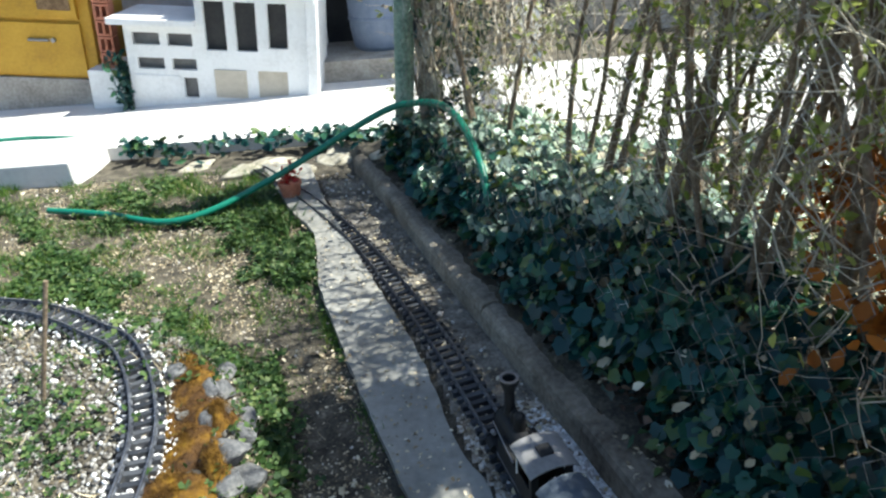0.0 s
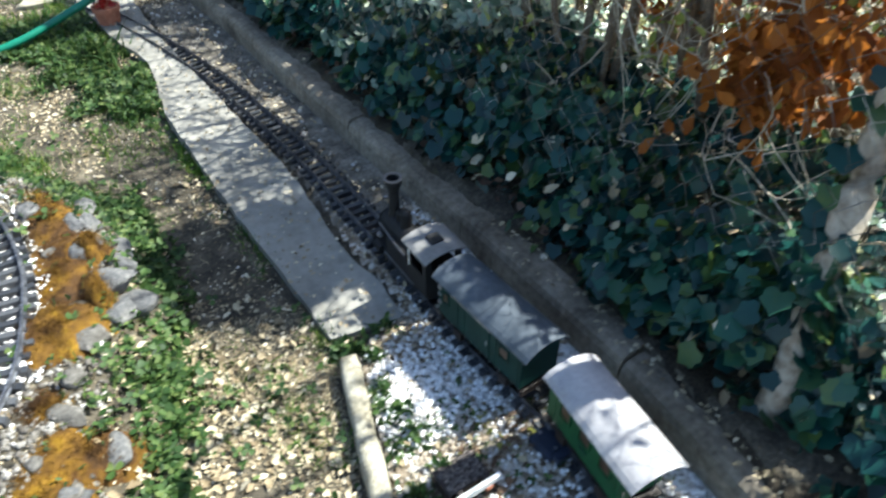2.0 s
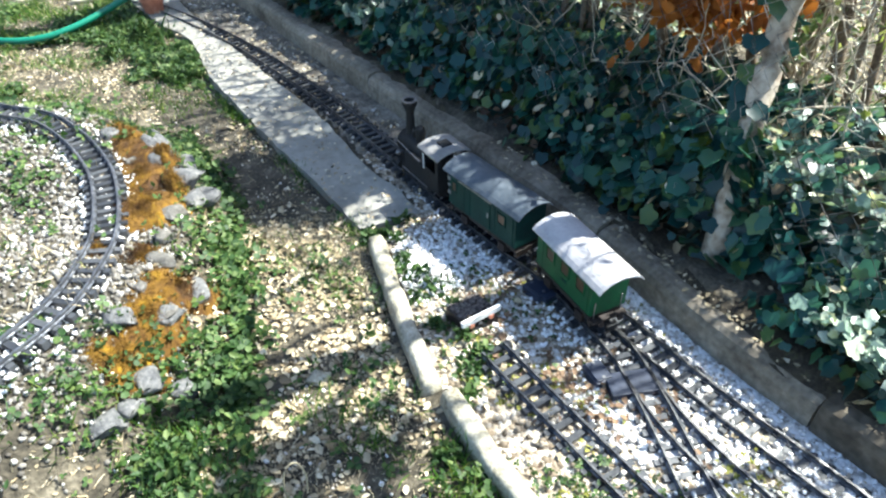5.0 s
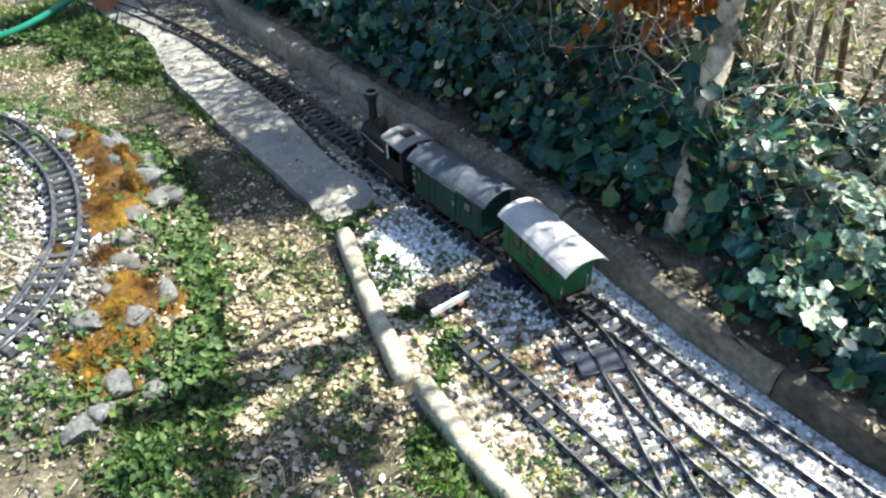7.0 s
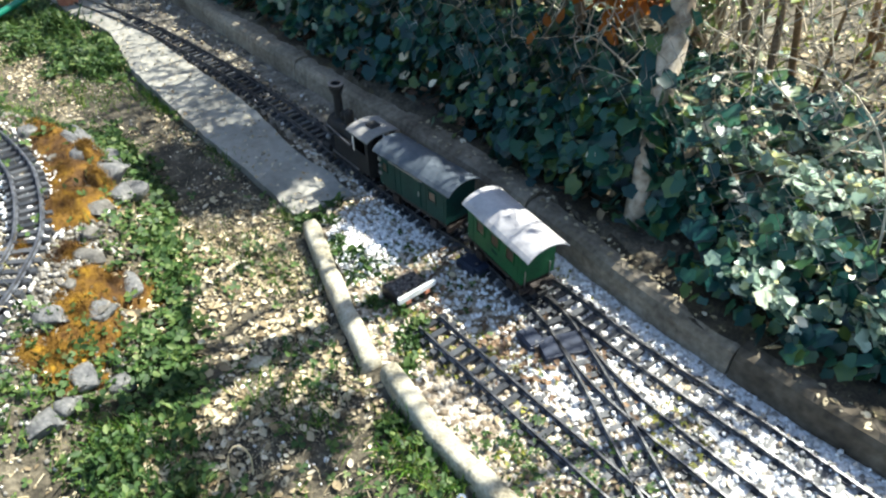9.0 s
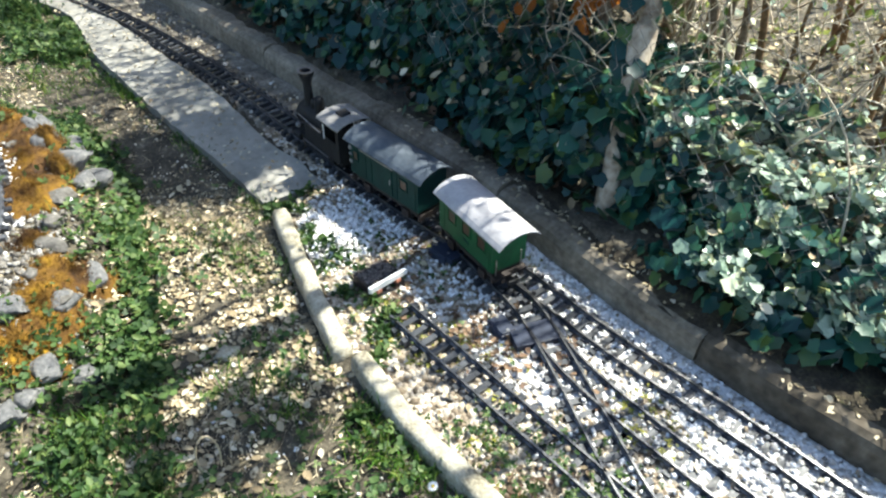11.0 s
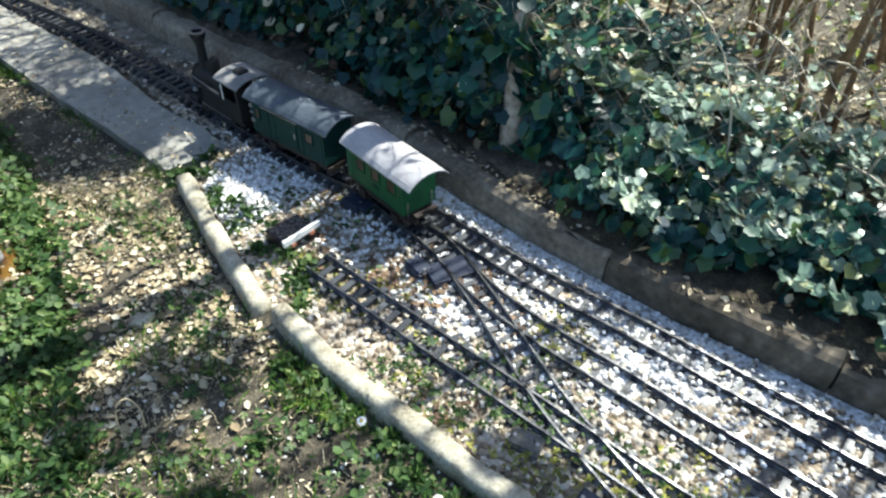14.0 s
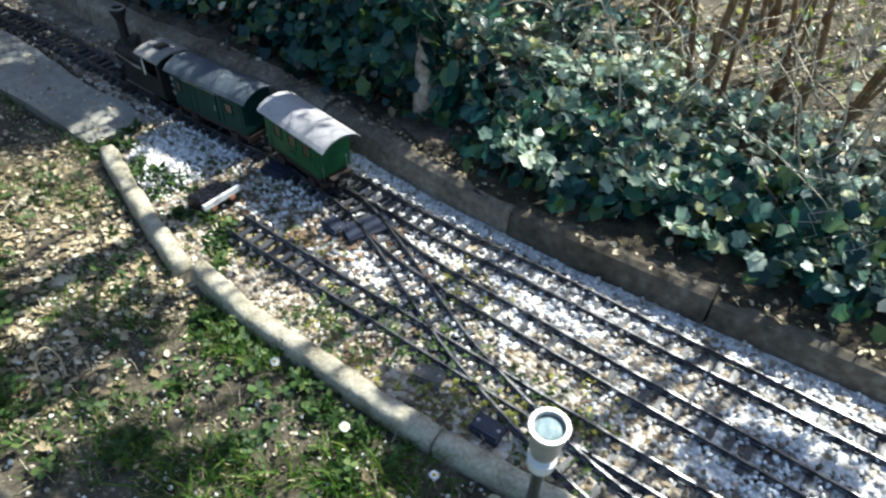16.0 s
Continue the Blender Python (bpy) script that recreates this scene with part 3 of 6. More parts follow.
def chassis(t, half, base):
    f = part("underframe", boxed(-half, half, -0.030, 0.030, 0.020, 0.031, 0.002), M_BROWN, t)
    for x in (-base / 2, base / 2):
        bm = bmesh.new()
        rod(bm, (x, -0.02, 0.0145), (x, 0.02, 0.0145), 0.002)
        part("axle", bm, M_STEEL, t)
        for y in (-0.0225, 0.0225):
            wheel(t, x, y)
            part("axle_box", boxed(x - 0.010, x + 0.010, math.copysign(0.031, y) - 0.004, math.copysign(0.031, y) + 0.004, 0.006, 0.026, 0.001), M_BROWN, f)
    for s in (-1, 1):
        bm = boxed(s * (half + 0.008) - 0.012, s * (half + 0.008) + 0.012, -0.006, 0.006, 0.014, 0.020, 0.001)
        box(bm, s * (half + 0.020) - 0.003, s * (half + 0.020) + 0.003, -0.011, 0.011, 0.012, 0.024, 0.001)
        part("coupler", bm, M_BLACK, t)
        part("buffer_beam", boxed(s * half - 0.003, s * half + 0.003, -0.036, 0.036, 0.017, 0.031, 0.001), M_BROWN, f)


def arch_roof(half, width, z, rise, material, parent, thick=0.0028):
    """A curved roof sheet with its own thickness."""
    bm = bmesh.new()
    k = 14
    rows = []
    for x in (-half, half):
        top = [(-width / 2 + width * i / k, rise * (1 - (2 * i / k - 1) ** 2) ** 0.8) for i in range(k + 1)]
        ring = [bm.verts.new((x, y, z + h)) for y, h in top] + [bm.verts.new((x, y, z + h - thick)) for y, h in reversed(top)]
        rows.append(ring)
    n = len(rows[0])
    for i in range(n):
        bm.faces.new((rows[0][i], rows[0][(i + 1) % n], rows[1][(i + 1) % n], rows[1][i]))
    bm.faces.new(rows[0]), bm.faces.new(rows[1][::-1])
    bmesh.ops.recalc_face_normals(bm, faces=bm.faces)
    return part("roof", bm, material, parent)


def sash(parent, x, y, z, w, h, frame_material):
    """A window on a wagon's side: a raised frame round a pane."""
    s = 1 if y > 0 else -1
    bm = bmesh.new()
    d, t = 0.0022, 0.0028
    for x0, x1, z0, z1 in ((-w / 2, w / 2, h / 2 - t, h / 2), (-w / 2, w / 2, -h / 2, -h / 2 + t), (-w / 2, -w / 2 + t, -h / 2 + t, h / 2 - t), (w / 2 - t, w / 2, -h / 2 + t, h / 2 - t)):
        box(bm, x + x0, x + x1, min(y, y + s * d), max(y, y + s * d), z + z0, z + z1)
    win = part("window", bm, frame_material, parent)
    part("pane", boxed(x - w / 2 + t, x + w / 2 - t, min(y, y + s * 0.0008), max(y, y + s * 0.0008), z - h / 2 + t, z + h / 2 - t), M_WINDOW, win)
    return win


def wagon_body(half, width, z0, z1, rise, material, parent):
    """Side and end walls with ends that follow the roof."""
    bm = bmesh.new()
    k = 10
    rings = []
    for x in (-half, half):
        pts = [(-width / 2, z0), (width / 2, z0)] + [(width / 2 - width * i / k, z1 + rise * (1 - (2 * i / k - 1) ** 2) ** 0.8) for i in range(k + 1)]
        rings.append([bm.verts.new((x, y, z)) for y, z in pts])
    n = len(rings[0])
    for i in range(n):
        bm.faces.new((rings[0][i], rings[0][(i + 1) % n], rings[1][(i + 1) % n], rings[1][i]))
    bm.faces.new(rings[0]), bm.faces.new(rings[1][::-1])
    bmesh.ops.recalc_face_normals(bm, faces=bm.faces)
    # fine plank joints along the sides
    return part("body", bm, material, parent)


def coach(at):
    t = thing("passenger_wagon", "short bright green toy railway coach with light grey roof", "railway wagon", at=at)
    chassis(t, 0.082, 0.10)
    part("sole_bar", boxed(-0.080, 0.080, -0.033, 0.033, 0.031, 0.042), M_BROWN, t)
    b = wagon_body(0.083, 0.078, 0.042, 0.114, 0.016, M_GREEN, t)
    roof = arch_roof(0.103, 0.091, 0.117, 0.0185, M_ROOF, t)
    for v in roof.data.vertices:
        v.co.x -= 0.008
    for s in (-1, 1):
        y = s * 0.039
        for x in (-0.052, -0.006, 0.040):
            sash(b, x, y, 0.092, 0.027, 0.030, M_GREEN)
        part("nameplate", boxed(-0.014, 0.004, y - 0.0008, y + 0.0008, 0.062, 0.068), M_DARKGREEN, b, "dark blank nameplate")
        for x in (-0.075, 0.066):
            part("batten", boxed(x - 0.0015, x + 0.0015, y - 0.001, y + 0.001, 0.044, 0.112), M_GREEN, b)
        part("rim", boxed(-0.083, 0.083, y - 0.0012, y + 0.0012, 0.0415, 0.0445), M_BROWN, b)
    for y in (-0.02, 0.02):
        bm = bmesh.new()
        rod(bm, (-0.083, y, 0.028), (-0.096, y, 0.028), 0.003), rod(bm, (-0.096, y, 0.028), (-0.099, y, 0.028), 0.006)
        part("buffer", bm, M_BROWN, t)
    part("step", boxed(-0.095, -0.083, -0.036, 0.036, 0.030, 0.034), M_BROWN, t)
    for y in (-0.028, 0.028):
        bm = bmesh.new()
        rod(bm, (-0.0845, y, 0.034), (-0.0845, y, 0.070), 0.0012, sides=6)
        part("grab_rail", bm, M_STEEL, b)
    return t


def van(at):
    t = thing("luggage_van", "dark green toy luggage van with dark curved roof", "railway wagon", at=at)
    chassis(t, 0.104, 0.12)
    part("sole_bar", boxed(-0.100, 0.100, -0.033, 0.033, 0.031, 0.040), M_BROWN, t)
    b = wagon_body(0.105, 0.078, 0.040, 0.114, 0.016, M_DARKGREEN, t)
    arch_roof(0.1185, 0.089, 0.117, 0.0175, M_DARKROOF, t)
    for s in (-1, 1):
        y = s * 0.039
        door = part("sliding_door", boxed(-0.030, 0.026, y - 0.0022, y + 0.0022, 0.043, 0.108, 0.0008), M_DARKGREEN, b)
        part("handle", boxed(-0.026, -0.023, y + s * 0.0022 - 0.001, y + s * 0.0022 + 0.001, 0.070, 0.082), M_STEEL, door, "small steel door handle")
        part("door_rail", boxed(-0.034, 0.070, y - 0.0032, y + 0.0032, 0.1085, 0.1105), M_STEEL, b, "pale worn sliding rail")
        sash(b, -0.064, y, 0.088, 0.024, 0.026, M_DARKGREEN)
        sash(b, 0.085, y, 0.088, 0.018, 0.026, M_DARKGREEN)
        for x in (0.042, 0.060):
            part("board", boxed(x - 0.008, x + 0.008, y - 0.001, y + 0.001, 0.043, 0.108), M_DARKGREEN, b)
        for x in (-0.097, -0.044):
            part("batten", boxed(x - 0.0015, x + 0.0015, y - 0.0012, y + 0.0012, 0.042, 0.110), M_DARKGREEN, b)
        for z0, z1 in ((0.094, 0.106), (0.080, 0.088), (0.060, 0.072)):
            part("lamp", boxed(0.098, 0.106, y - 0.0015, y + 0.0025, z0 + 0.003, z1 - 0.001, 0.0005), M_CABROOF, t, "small pale end marker")
    return t


def engine(at):
    t = thing("steam_locomotive", "small black toy tank locomotive with tall chimney and grey cab roof", "locomotive", at=at)
    part("frame", boxed(-0.098, 0.100, -0.032, 0.032, 0.018, 0.030, 0.002), M_BLACK, t)
    for x in (-0.040, 0.012, 0.062):
        for y in (-0.0225, 0.0225):
            wheel(t, x, y, 0.017)
    for s in (-1, 1):
        bm = boxed(-0.045, 0.066, s * 0.032 - 0.0015, s * 0.032 + 0.0015, 0.014, 0.019, 0.0006)
        part("coupling_rod", bm, M_STEEL, t)
        part("cylinder", rod(bmesh.new(), (0.070, s * 0.032, 0.020), (0.097, s * 0.032, 0.020), 0.010, sides=16), M_BLACK, t)
        part("side_tank", boxed(-0.040, 0.046, s * 0.026 - 0.011, s * 0.026 + 0.011, 0.030, 0.066, 0.002), M_BLACK, t)
        rail = bmesh.new()
        rod(rail, (-0.026, s * 0.038, 0.070), (0.085, s * 0.030, 0.070), 0.0012, sides=6)
        part("handrail", rail, M_STEEL, t)
    bm = bmesh.new()
    rod(bm, (-0.040, 0, 0.062), (0.096, 0, 0.062), 0.0245, sides=24)
    part("boiler", bm, M_BLACK, t)
    bm = bmesh.new()
    rod(bm, (0.095, 0, 0.062), (0.101, 0, 0.062), 0.026, 0.021, sides=24)
    part("smokebox_door", bm, M_BLACK, t)
    bm = lathe(bmesh.new(), [(0.013, 0.083), (0.0105, 0.090), (0.0095, 0.128), (0.0105, 0.134), (0.0175, 0.150), (0.0175, 0.156), (0.0125, 0.156), (0.0085, 0.140)], 24, (0.074, 0, 0))
    chim = part("chimney", bm, M_BLACK, t)
    part("rim", lathe(bmesh.new(), [(0.0125, 0.1562), (0.0180, 0.1562), (0.0180, 0.1585), (0.0125, 0.1585), (0.0125, 0.1562)], 24, (0.074, 0, 0)), M_FILL, chim, "dusty grey chimney rim")
    part("steam_dome", lathe(bmesh.new(), [(0.0125, 0.082), (0.0115, 0.090), (0.0115, 0.106), (0.010, 0.112), (0.006, 0.116), (0.0001, 0.117)], 20, (0.030, 0, 0)), M_BLACK, t)
    part("sand_dome", lathe(bmesh.new(), [(0.009, 0.082), (0.009, 0.098), (0.006, 0.104), (0.0001, 0.105)], 18, (0.052, 0, 0)), M_BLACK, t)
    cab = part("cab", boxed(-0.041, -0.038, -0.0355, 0.0355, 0.030, 0.110), M_BLACK, t)
    for k in (-1, 1):
        y0, y1 = sorted((k * 0.038, k * 0.0355))
        part("side_panel", boxed(-0.100, -0.038, y0, y1, 0.030, 0.070), M_BLACK, cab)
        for x0, x1 in ((-0.100, -0.090), (-0.048, -0.038)):
            part("pillar", boxed(x0, x1, y0, y1, 0.070, 0.106), M_BLACK, cab)
        part("window_head", boxed(-0.090, -0.048, y0, y1, 0.098, 0.106), M_BLACK, cab)
        part("rear_pillar", boxed(-0.100, -0.097, min(k * 0.024, k * 0.0355), max(k * 0.024, k * 0.0355), 0.075, 0.110), M_BLACK, cab)
    part("rear_panel", boxed(-0.100, -0.097, -0.0355, 0.0355, 0.030, 0.075), M_BLACK, cab)
    roof = arch_roof(0.041, 0.088, 0.108, 0.010, M_CABROOF, t)
    for v in roof.data.vertices:
        v.co.x -= 0.069
    part("hatch", boxed(-0.082, -0.058, -0.012, 0.012, 0.116, 0.1215, 0.001), M_BLACK, roof, "dark roof hatch")
    for s in (-1, 1):
        bm = bmesh.new()
        rod(bm, (-0.045, s * 0.0395, 0.066), (-0.045, s * 0.0395, 0.098), 0.0016, sides=6)
        part("cab_rail", bm, M_WHITE, t, "white cab grab rail")
        bm = bmesh.new()
        rod(bm, (0.090, s * 0.026, 0.036), (0.099, s * 0.026, 0.036), 0.004, 0.005, sides=14)
        part("headlamp", bm, M_CABROOF, t, "pale headlamp")
    part("buffer_beam", boxed(0.099, 0.104, -0.038, 0.038, 0.016, 0.032, 0.001), M_BLACK, t)
    for ob in t.children_recursive:
        if ob.name.split(".")[0] not in ("wheel", "coupling_rod", "frame", "buffer_beam", "cylinder"):
            for v in ob.data.vertices:
                v.co.z = 0.03 + (v.co.z - 0.03) * 1.14
    return t


REAR = 0.580
coach(stand(REAR + 0.083, 0.10))
van(stand(REAR + 0.083 + 0.252, 0.12))
engine(stand(REAR + 0.083 + 0.252 + 0.250, 0.10))


# ---- trackside things ----
def buffer_stop(at):
    t = thing("buffer_stop", "brown toy buffer stop with white beam at the siding end", "buffer stop", at=at)
    bm = bmesh.new()
    box(bm, -0.062, -0.006, -0.036, 0.036, -0.006, 0.022, 0.003)
    for v in bm.verts:
        if v.co.z > 0.01:
            v.co.x = -0.034 + (v.co.x + 0.034) * 0.86
    part("box", bm, M_BROWN, t)
    v, f = scatter(stone_shape(3, 0.2, 0.5), np.c_[RNG.uniform(-0.055, -0.012, 260), RNG.uniform(-0.031, 0.031, 260), np.full(260, 0.023)], turns(260, 0.5), RNG.uniform(0.002, 0.004, 260))
    fill = raw("fill", v, f, M_FILL, t)
    tagged(fill, "dark fine ballast fill", kind="stuff")
    part("beam", boxed(0.0, 0.007, -0.043, 0.043, 0.020, 0.033, 0.001), M_WHITE, t, "white painted beam")
    for y in (-0.022, 0.022):
        part("post", boxed(-0.007, 0.0, y - 0.005, y + 0.005, -0.004, 0.033), M_BROWN, t)
        part("red_pad", boxed(0.0, 0.008, y - 0.005, y + 0.005, 0.012, 0.0195), M_BRICK, t, "rusty red pad")
    return t


buffer_stop(pose(0.189, 0.474, 0.002, 0, 0, -72))


def point_motor(x, y, a, material, label, name="point_motor"):
    t = thing(name, label, "point motor", group="point motors", at=pose(x, y, -0.004, 0, 0, a))
    c = part("case", boxed(-0.024, 0.024, -0.017, 0.017, 0, 0.019, 0.002), material, t)
    part("lid", boxed(-0.021, 0.021, -0.014, 0.014, 0.019, 0.0225, 0.001), material, t)
    part("rod", boxed(-0.004, 0.004, 0.017, 0.034, 0.004, 0.009), M_STEEL, t)
    for sx in (-1, 1):
        part("screw", rod(bmesh.new(), (sx * 0.017, 0, 0.0225), (sx * 0.017, 0, 0.0238), 0.003), M_STEEL, c)
    return t


point_motor(0.322, 0.524, -70, M_NAVY, "dark navy plastic point motor box in the gravel")
point_motor(0.338, 0.300, -84, M_NAVY, "dark navy plastic point motor box beside the points")
point_motor(0.305, -0.205, -70, M_NAVY, "dark navy plastic point motor box by the kerb")
point_motor(0.288, -0.082, -60, M_PALE, "grey weathered point motor box beside the siding")


def solar_lamp(x, y):
    t = thing("solar_lamp", "small steel solar garden lamp on a stake", "garden lamp", at=pose(x, y, land(x, y), 2, -3, 0))
    part("stake", rod(bmesh.new(), (0, 0, -0.02), (0, 0, 0.175), 0.0075, sides=16), M_STEEL, t)
    part("collar", lathe(bmesh.new(), [(0.0075, 0.135), (0.017, 0.139), (0.018, 0.157), (0.0075, 0.163)], 20), M_WHITE, t, "white plastic collar")
    cup = part("head", lathe(bmesh.new(), [(0.016, 0.170), (0.018, 0.178), (0.0205, 0.218), (0.0235, 0.222), (0.0235, 0.226), (0.0185, 0.226), (0.0175, 0.216), (0.0001, 0.216)], 28), M_PALESTEEL, t)
    part("panel", lathe(bmesh.new(), [(0.0172, 0.2165), (0.012, 0.221), (0.0001, 0.2225)], 28), M_GLASS, cup, "dark glossy solar panel")
    return t


solar_lamp(0.280, -0.326)


# ---- rock bed ----
def rock(x, y, r, seed, material, label, z=None, flat=0.48, turn=0):
    v, f = boulder_shape(seed, flat)
    ob = raw("rock", v * (r * 1.35, r * 1.05, r * 1.2), f, material)
    ob.matrix_world = pose(x, y, (float(land(x, y)) + r * flat * 0.12) if z is None else z, 0, 0, turn)
    return tagged(ob, label, "rock", group="rocks edging the raised bed")


for i, (x, y, r, mt) in enumerate((
    (-0.313, 0.971, 0.05, 0), (-0.296, 0.89, 0.036, 0), (-0.353, 1.052, 0.036, 0), (-0.384, 1.147, 0.032, 0), (-0.327, 0.833, 0.036, 1), (-0.284, 0.928, 0.036, 0),
    (-0.356, 0.9, 0.022, 1), (-0.413, 1.066, 0.02, 1), (-0.342, 0.581, 0.028, 1), (-0.38, 0.471, 0.034, 0), (-0.334, 0.476, 0.03, 0), (-0.408, 0.424, 0.03, 0),
    (-0.294, 0.657, 0.032, 0), (-0.342, 0.69, 0.024, 1), (-0.403, 0.552, 0.028, 0), (-0.389, 0.343, 0.026, 0), (-0.475, 1.209, 0.034, 0), (-0.589, 1.418, 0.036, 1),
    (-0.337, 0.752, 0.026, 1), (-0.375, 0.619, 0.018, 1), (-0.363, 1.141, 0.034, 0), (-0.31, 1.10, 0.034, 0), (-0.395, 1.255, 0.03, 0), (-0.302, 1.04, 0.036, 0), (-0.345, 0.575, 0.034, 0), (-0.43, 0.40, 0.034, 0))):
    rock(x, y, r, 20 + i, (M_ROCK, M_PALE)[mt], ("grey weathered rock on the raised bed", "pale sunlit rock on the raised bed")[mt], turn=37 * i)


def moss(x, y, rx, ry, h, seed, turn=0):
    """A low lumpy cushion of rust-coloured moss with short fibres."""
    r = np.random.default_rng(seed)
    t = thing("moss_cushion", "rust-orange dry moss cushion spreading between the rocks", "moss", group="rust-orange moss cushions")
    k, rings = 40, 9
    verts, faces = [], []
    ca, sa = math.cos(radians(turn)), math.sin(radians(turn))
    for j in range(rings + 1):
        for i in range(k):
            a = 2 * math.pi * i / k
            q = j / rings
            w = 1 + 0.30 * noise.noise(Vector((math.cos(a) * 1.4 + seed, math.sin(a) * 1.4, 0)))
            u, v = rx * q * w * math.cos(a), ry * q * w * math.sin(a)
            px, py = x + u * ca - v * sa, y + u * sa + v * ca
            lump = 0.7 * h * (1 - q**2.5) * (0.8 + 0.5 * noise.noise(Vector((px * 28, py * 28, seed))))
            verts.append((px, py, float(land(px, py)) + lump - 0.006 * q))
    for j in range(rings):
        for i in range(k):
            faces.append((j * k + i, j * k + (i + 1) % k, (j + 1) * k + (i + 1) % k, (j + 1) * k + i))
    raw("cushion", verts, faces, M_RUST, t, True)
    vs = np.array(verts)
    pick = r.integers(0, len(vs), 2600)
    p = vs[pick] + r.normal(0, 0.004, (2600, 3)) * (1, 1, 0.3)
    fib = raw("fibre_mat", *scatter(BLADE, p, turns(2600, 0.6, r), r.uniform(0.005, 0.013, 2600)), M_RUST, t)
    tagged(fib, kind="stuff")


for i, q in enumerate(((-0.429, 1.18, 0.056, 0.14, 0.03, 18), (-0.391, 1.009, 0.056, 0.11, 0.034, 8), (-0.375, 0.861, 0.072, 0.078, 0.042, 0), (-0.321, 0.938, 0.024, 0.05, 0.06, 20), (-0.342, 1.066, 0.03, 0.04, 0.045, 20), (-0.318, 0.643, 0.08, 0.034, 0.03, 25), (-0.361, 0.562, 0.058, 0.048, 0.03, 50), (-0.399, 0.49, 0.055, 0.05, 0.026, 30), (-0.375, 0.709, 0.035, 0.03, 0.012, 0), (-0.452, 0.752, 0.015, 0.034, 0.01, 0), (-0.922, 1.542, 0.14, 0.035, 0.035, -15))):
    moss(q[0], q[1], 1.18 * q[2], 1.15 * q[3], q[4], 3 + i * 5, q[5])

# ---- loose stones, leaves and low plants ----
def strew(name, material, label, category, shapes, xy, size, tilt=0.6, lift=0.0, flat=None):
    """One object of many small pieces lying on the ground."""
    xy = np.asarray(xy)
    z = land(xy[:, 0], xy[:, 1]) + lift
    groups = []
    which = RNG.integers(0, len(shapes), len(xy))
    for k, s in enumerate(shapes):
        m = which == k
        if m.any():
            groups.append(scatter(s, np.c_[xy[m], z[m]], turns(int(m.sum()), tilt), size[m]))
    return tagged(raw(name, *joined(groups), material), label, category, kind="stuff")


def field(n, x0, x1, y0, y1, keep, rng=RNG):
    p = np.c_[rng.uniform(x0, x1, n), rng.uniform(y0, y1, n)]
    k = keep(p[:, 0], p[:, 1])
    return p[rng.uniform(0, 1, n) < k]


def patch(x, y, s, seed=0.0):
    """Uneven patches between 0 and 1."""
    return np.clip(0.5 + 0.9 * waves(x + seed, y - seed * 0.7, s) + 0.4 * waves(x * 1.3 - seed, y, s * 2.7), 0, 1)


def inside(x, y, pad=0.0):
    """Between the edging or slab and the wall."""
    return ((x > edge_x(y) + 0.022 + pad) & (x < wall_x(y) - 0.002)).astype(float)


def side_c(x, y):
    """Across the siding: 0 on its kerb side, 1 well beyond it towards the wall."""
    return smooth(-0.02, 0.10, x - np.interp(y, [p[1] for p in C_LINE[::-1]], [p[0] for p in C_LINE[::-1]]))


def white_zone(x, y):
    heap = np.exp(-(((x - 0.135) / 0.09) ** 2 + ((y - 0.665) / 0.10) ** 2))
    return np.clip(side_c(x, y) * (1 - smooth(1.0, 1.2, y)) * np.where((y < 0.62) & (y > 0.28) & (x < 0.35), 0.35, 1.0) * (1 - 0.62 * (1 - smooth(0.0, 0.40, y)) * patch(x, y, 14, 40)) + heap, 0, 1)


def cover(x, y):
    """How high the stones lie: over the sleepers on the near sidings."""
    return 0.002 + 0.0125 * (1 - smooth(0.08, 0.36, y)) + 0.008 * smooth(1.15, 1.4, y)


def bed_sheet(name, material, keep, lift, label):
    """A sheet of packed stones that follows the ground."""
    xs, ys = np.arange(-0.70, 1.0, 0.012), np.arange(-1.05, 2.55, 0.012)
    a, b = np.meshgrid(xs, ys, indexing="ij")
    h = land(a, b) + lift + 0.0015 * waves(a, b, 90) + 0.0075 * (1 - smooth(0.08, 0.36, b)) + 0.005 * smooth(1.15, 1.4, b)
    ids = np.arange(a.size).reshape(a.shape)
    q = np.stack([ids[:-1, :-1], ids[1:, :-1], ids[1:, 1:], ids[:-1, 1:]], -1).reshape(-1, 4)
    cx, cy = a.ravel()[q].mean(1), b.ravel()[q].mean(1)
    q = q[keep(cx, cy) > 0.5]
    used, inv = np.unique(q, return_inverse=True)
    v = np.stack([a, b, h], -1).reshape(-1, 3)[used]
    return tagged(raw(name, v, inv.reshape(-1, 4), material, smooth=True), label, "gravel", kind="structure")


def within_edges(x, y):
    return ((x > edge_x(y) + 0.016) & (x < wall_x(y) + 0.010)).astype(float)


bed_sheet("pebble_bed", M_MIXBED, lambda x, y: within_edges(x, y) * (y < 1.16 + 0.05 * waves(x, y, 30)) * (white_zone(x, y) + 0.12 * waves(x, y, 45) < 0.55), 0.002, "packed beige and brown pebbles under the tracks")
bed_sheet("soil_bed", M_DUST, lambda x, y: within_edges(x, y) * (y >= 1.16 + 0.05 * waves(x, y, 30)), 0.002, "dusty grey-brown soil round the far track")
bed_sheet("ballast_bed", M_BALLAST, lambda x, y: within_edges(x, y) * (white_zone(x, y) + 0.12 * waves(x, y, 45) >= 0.55), 0.003, "packed white marble ballast under the tracks")

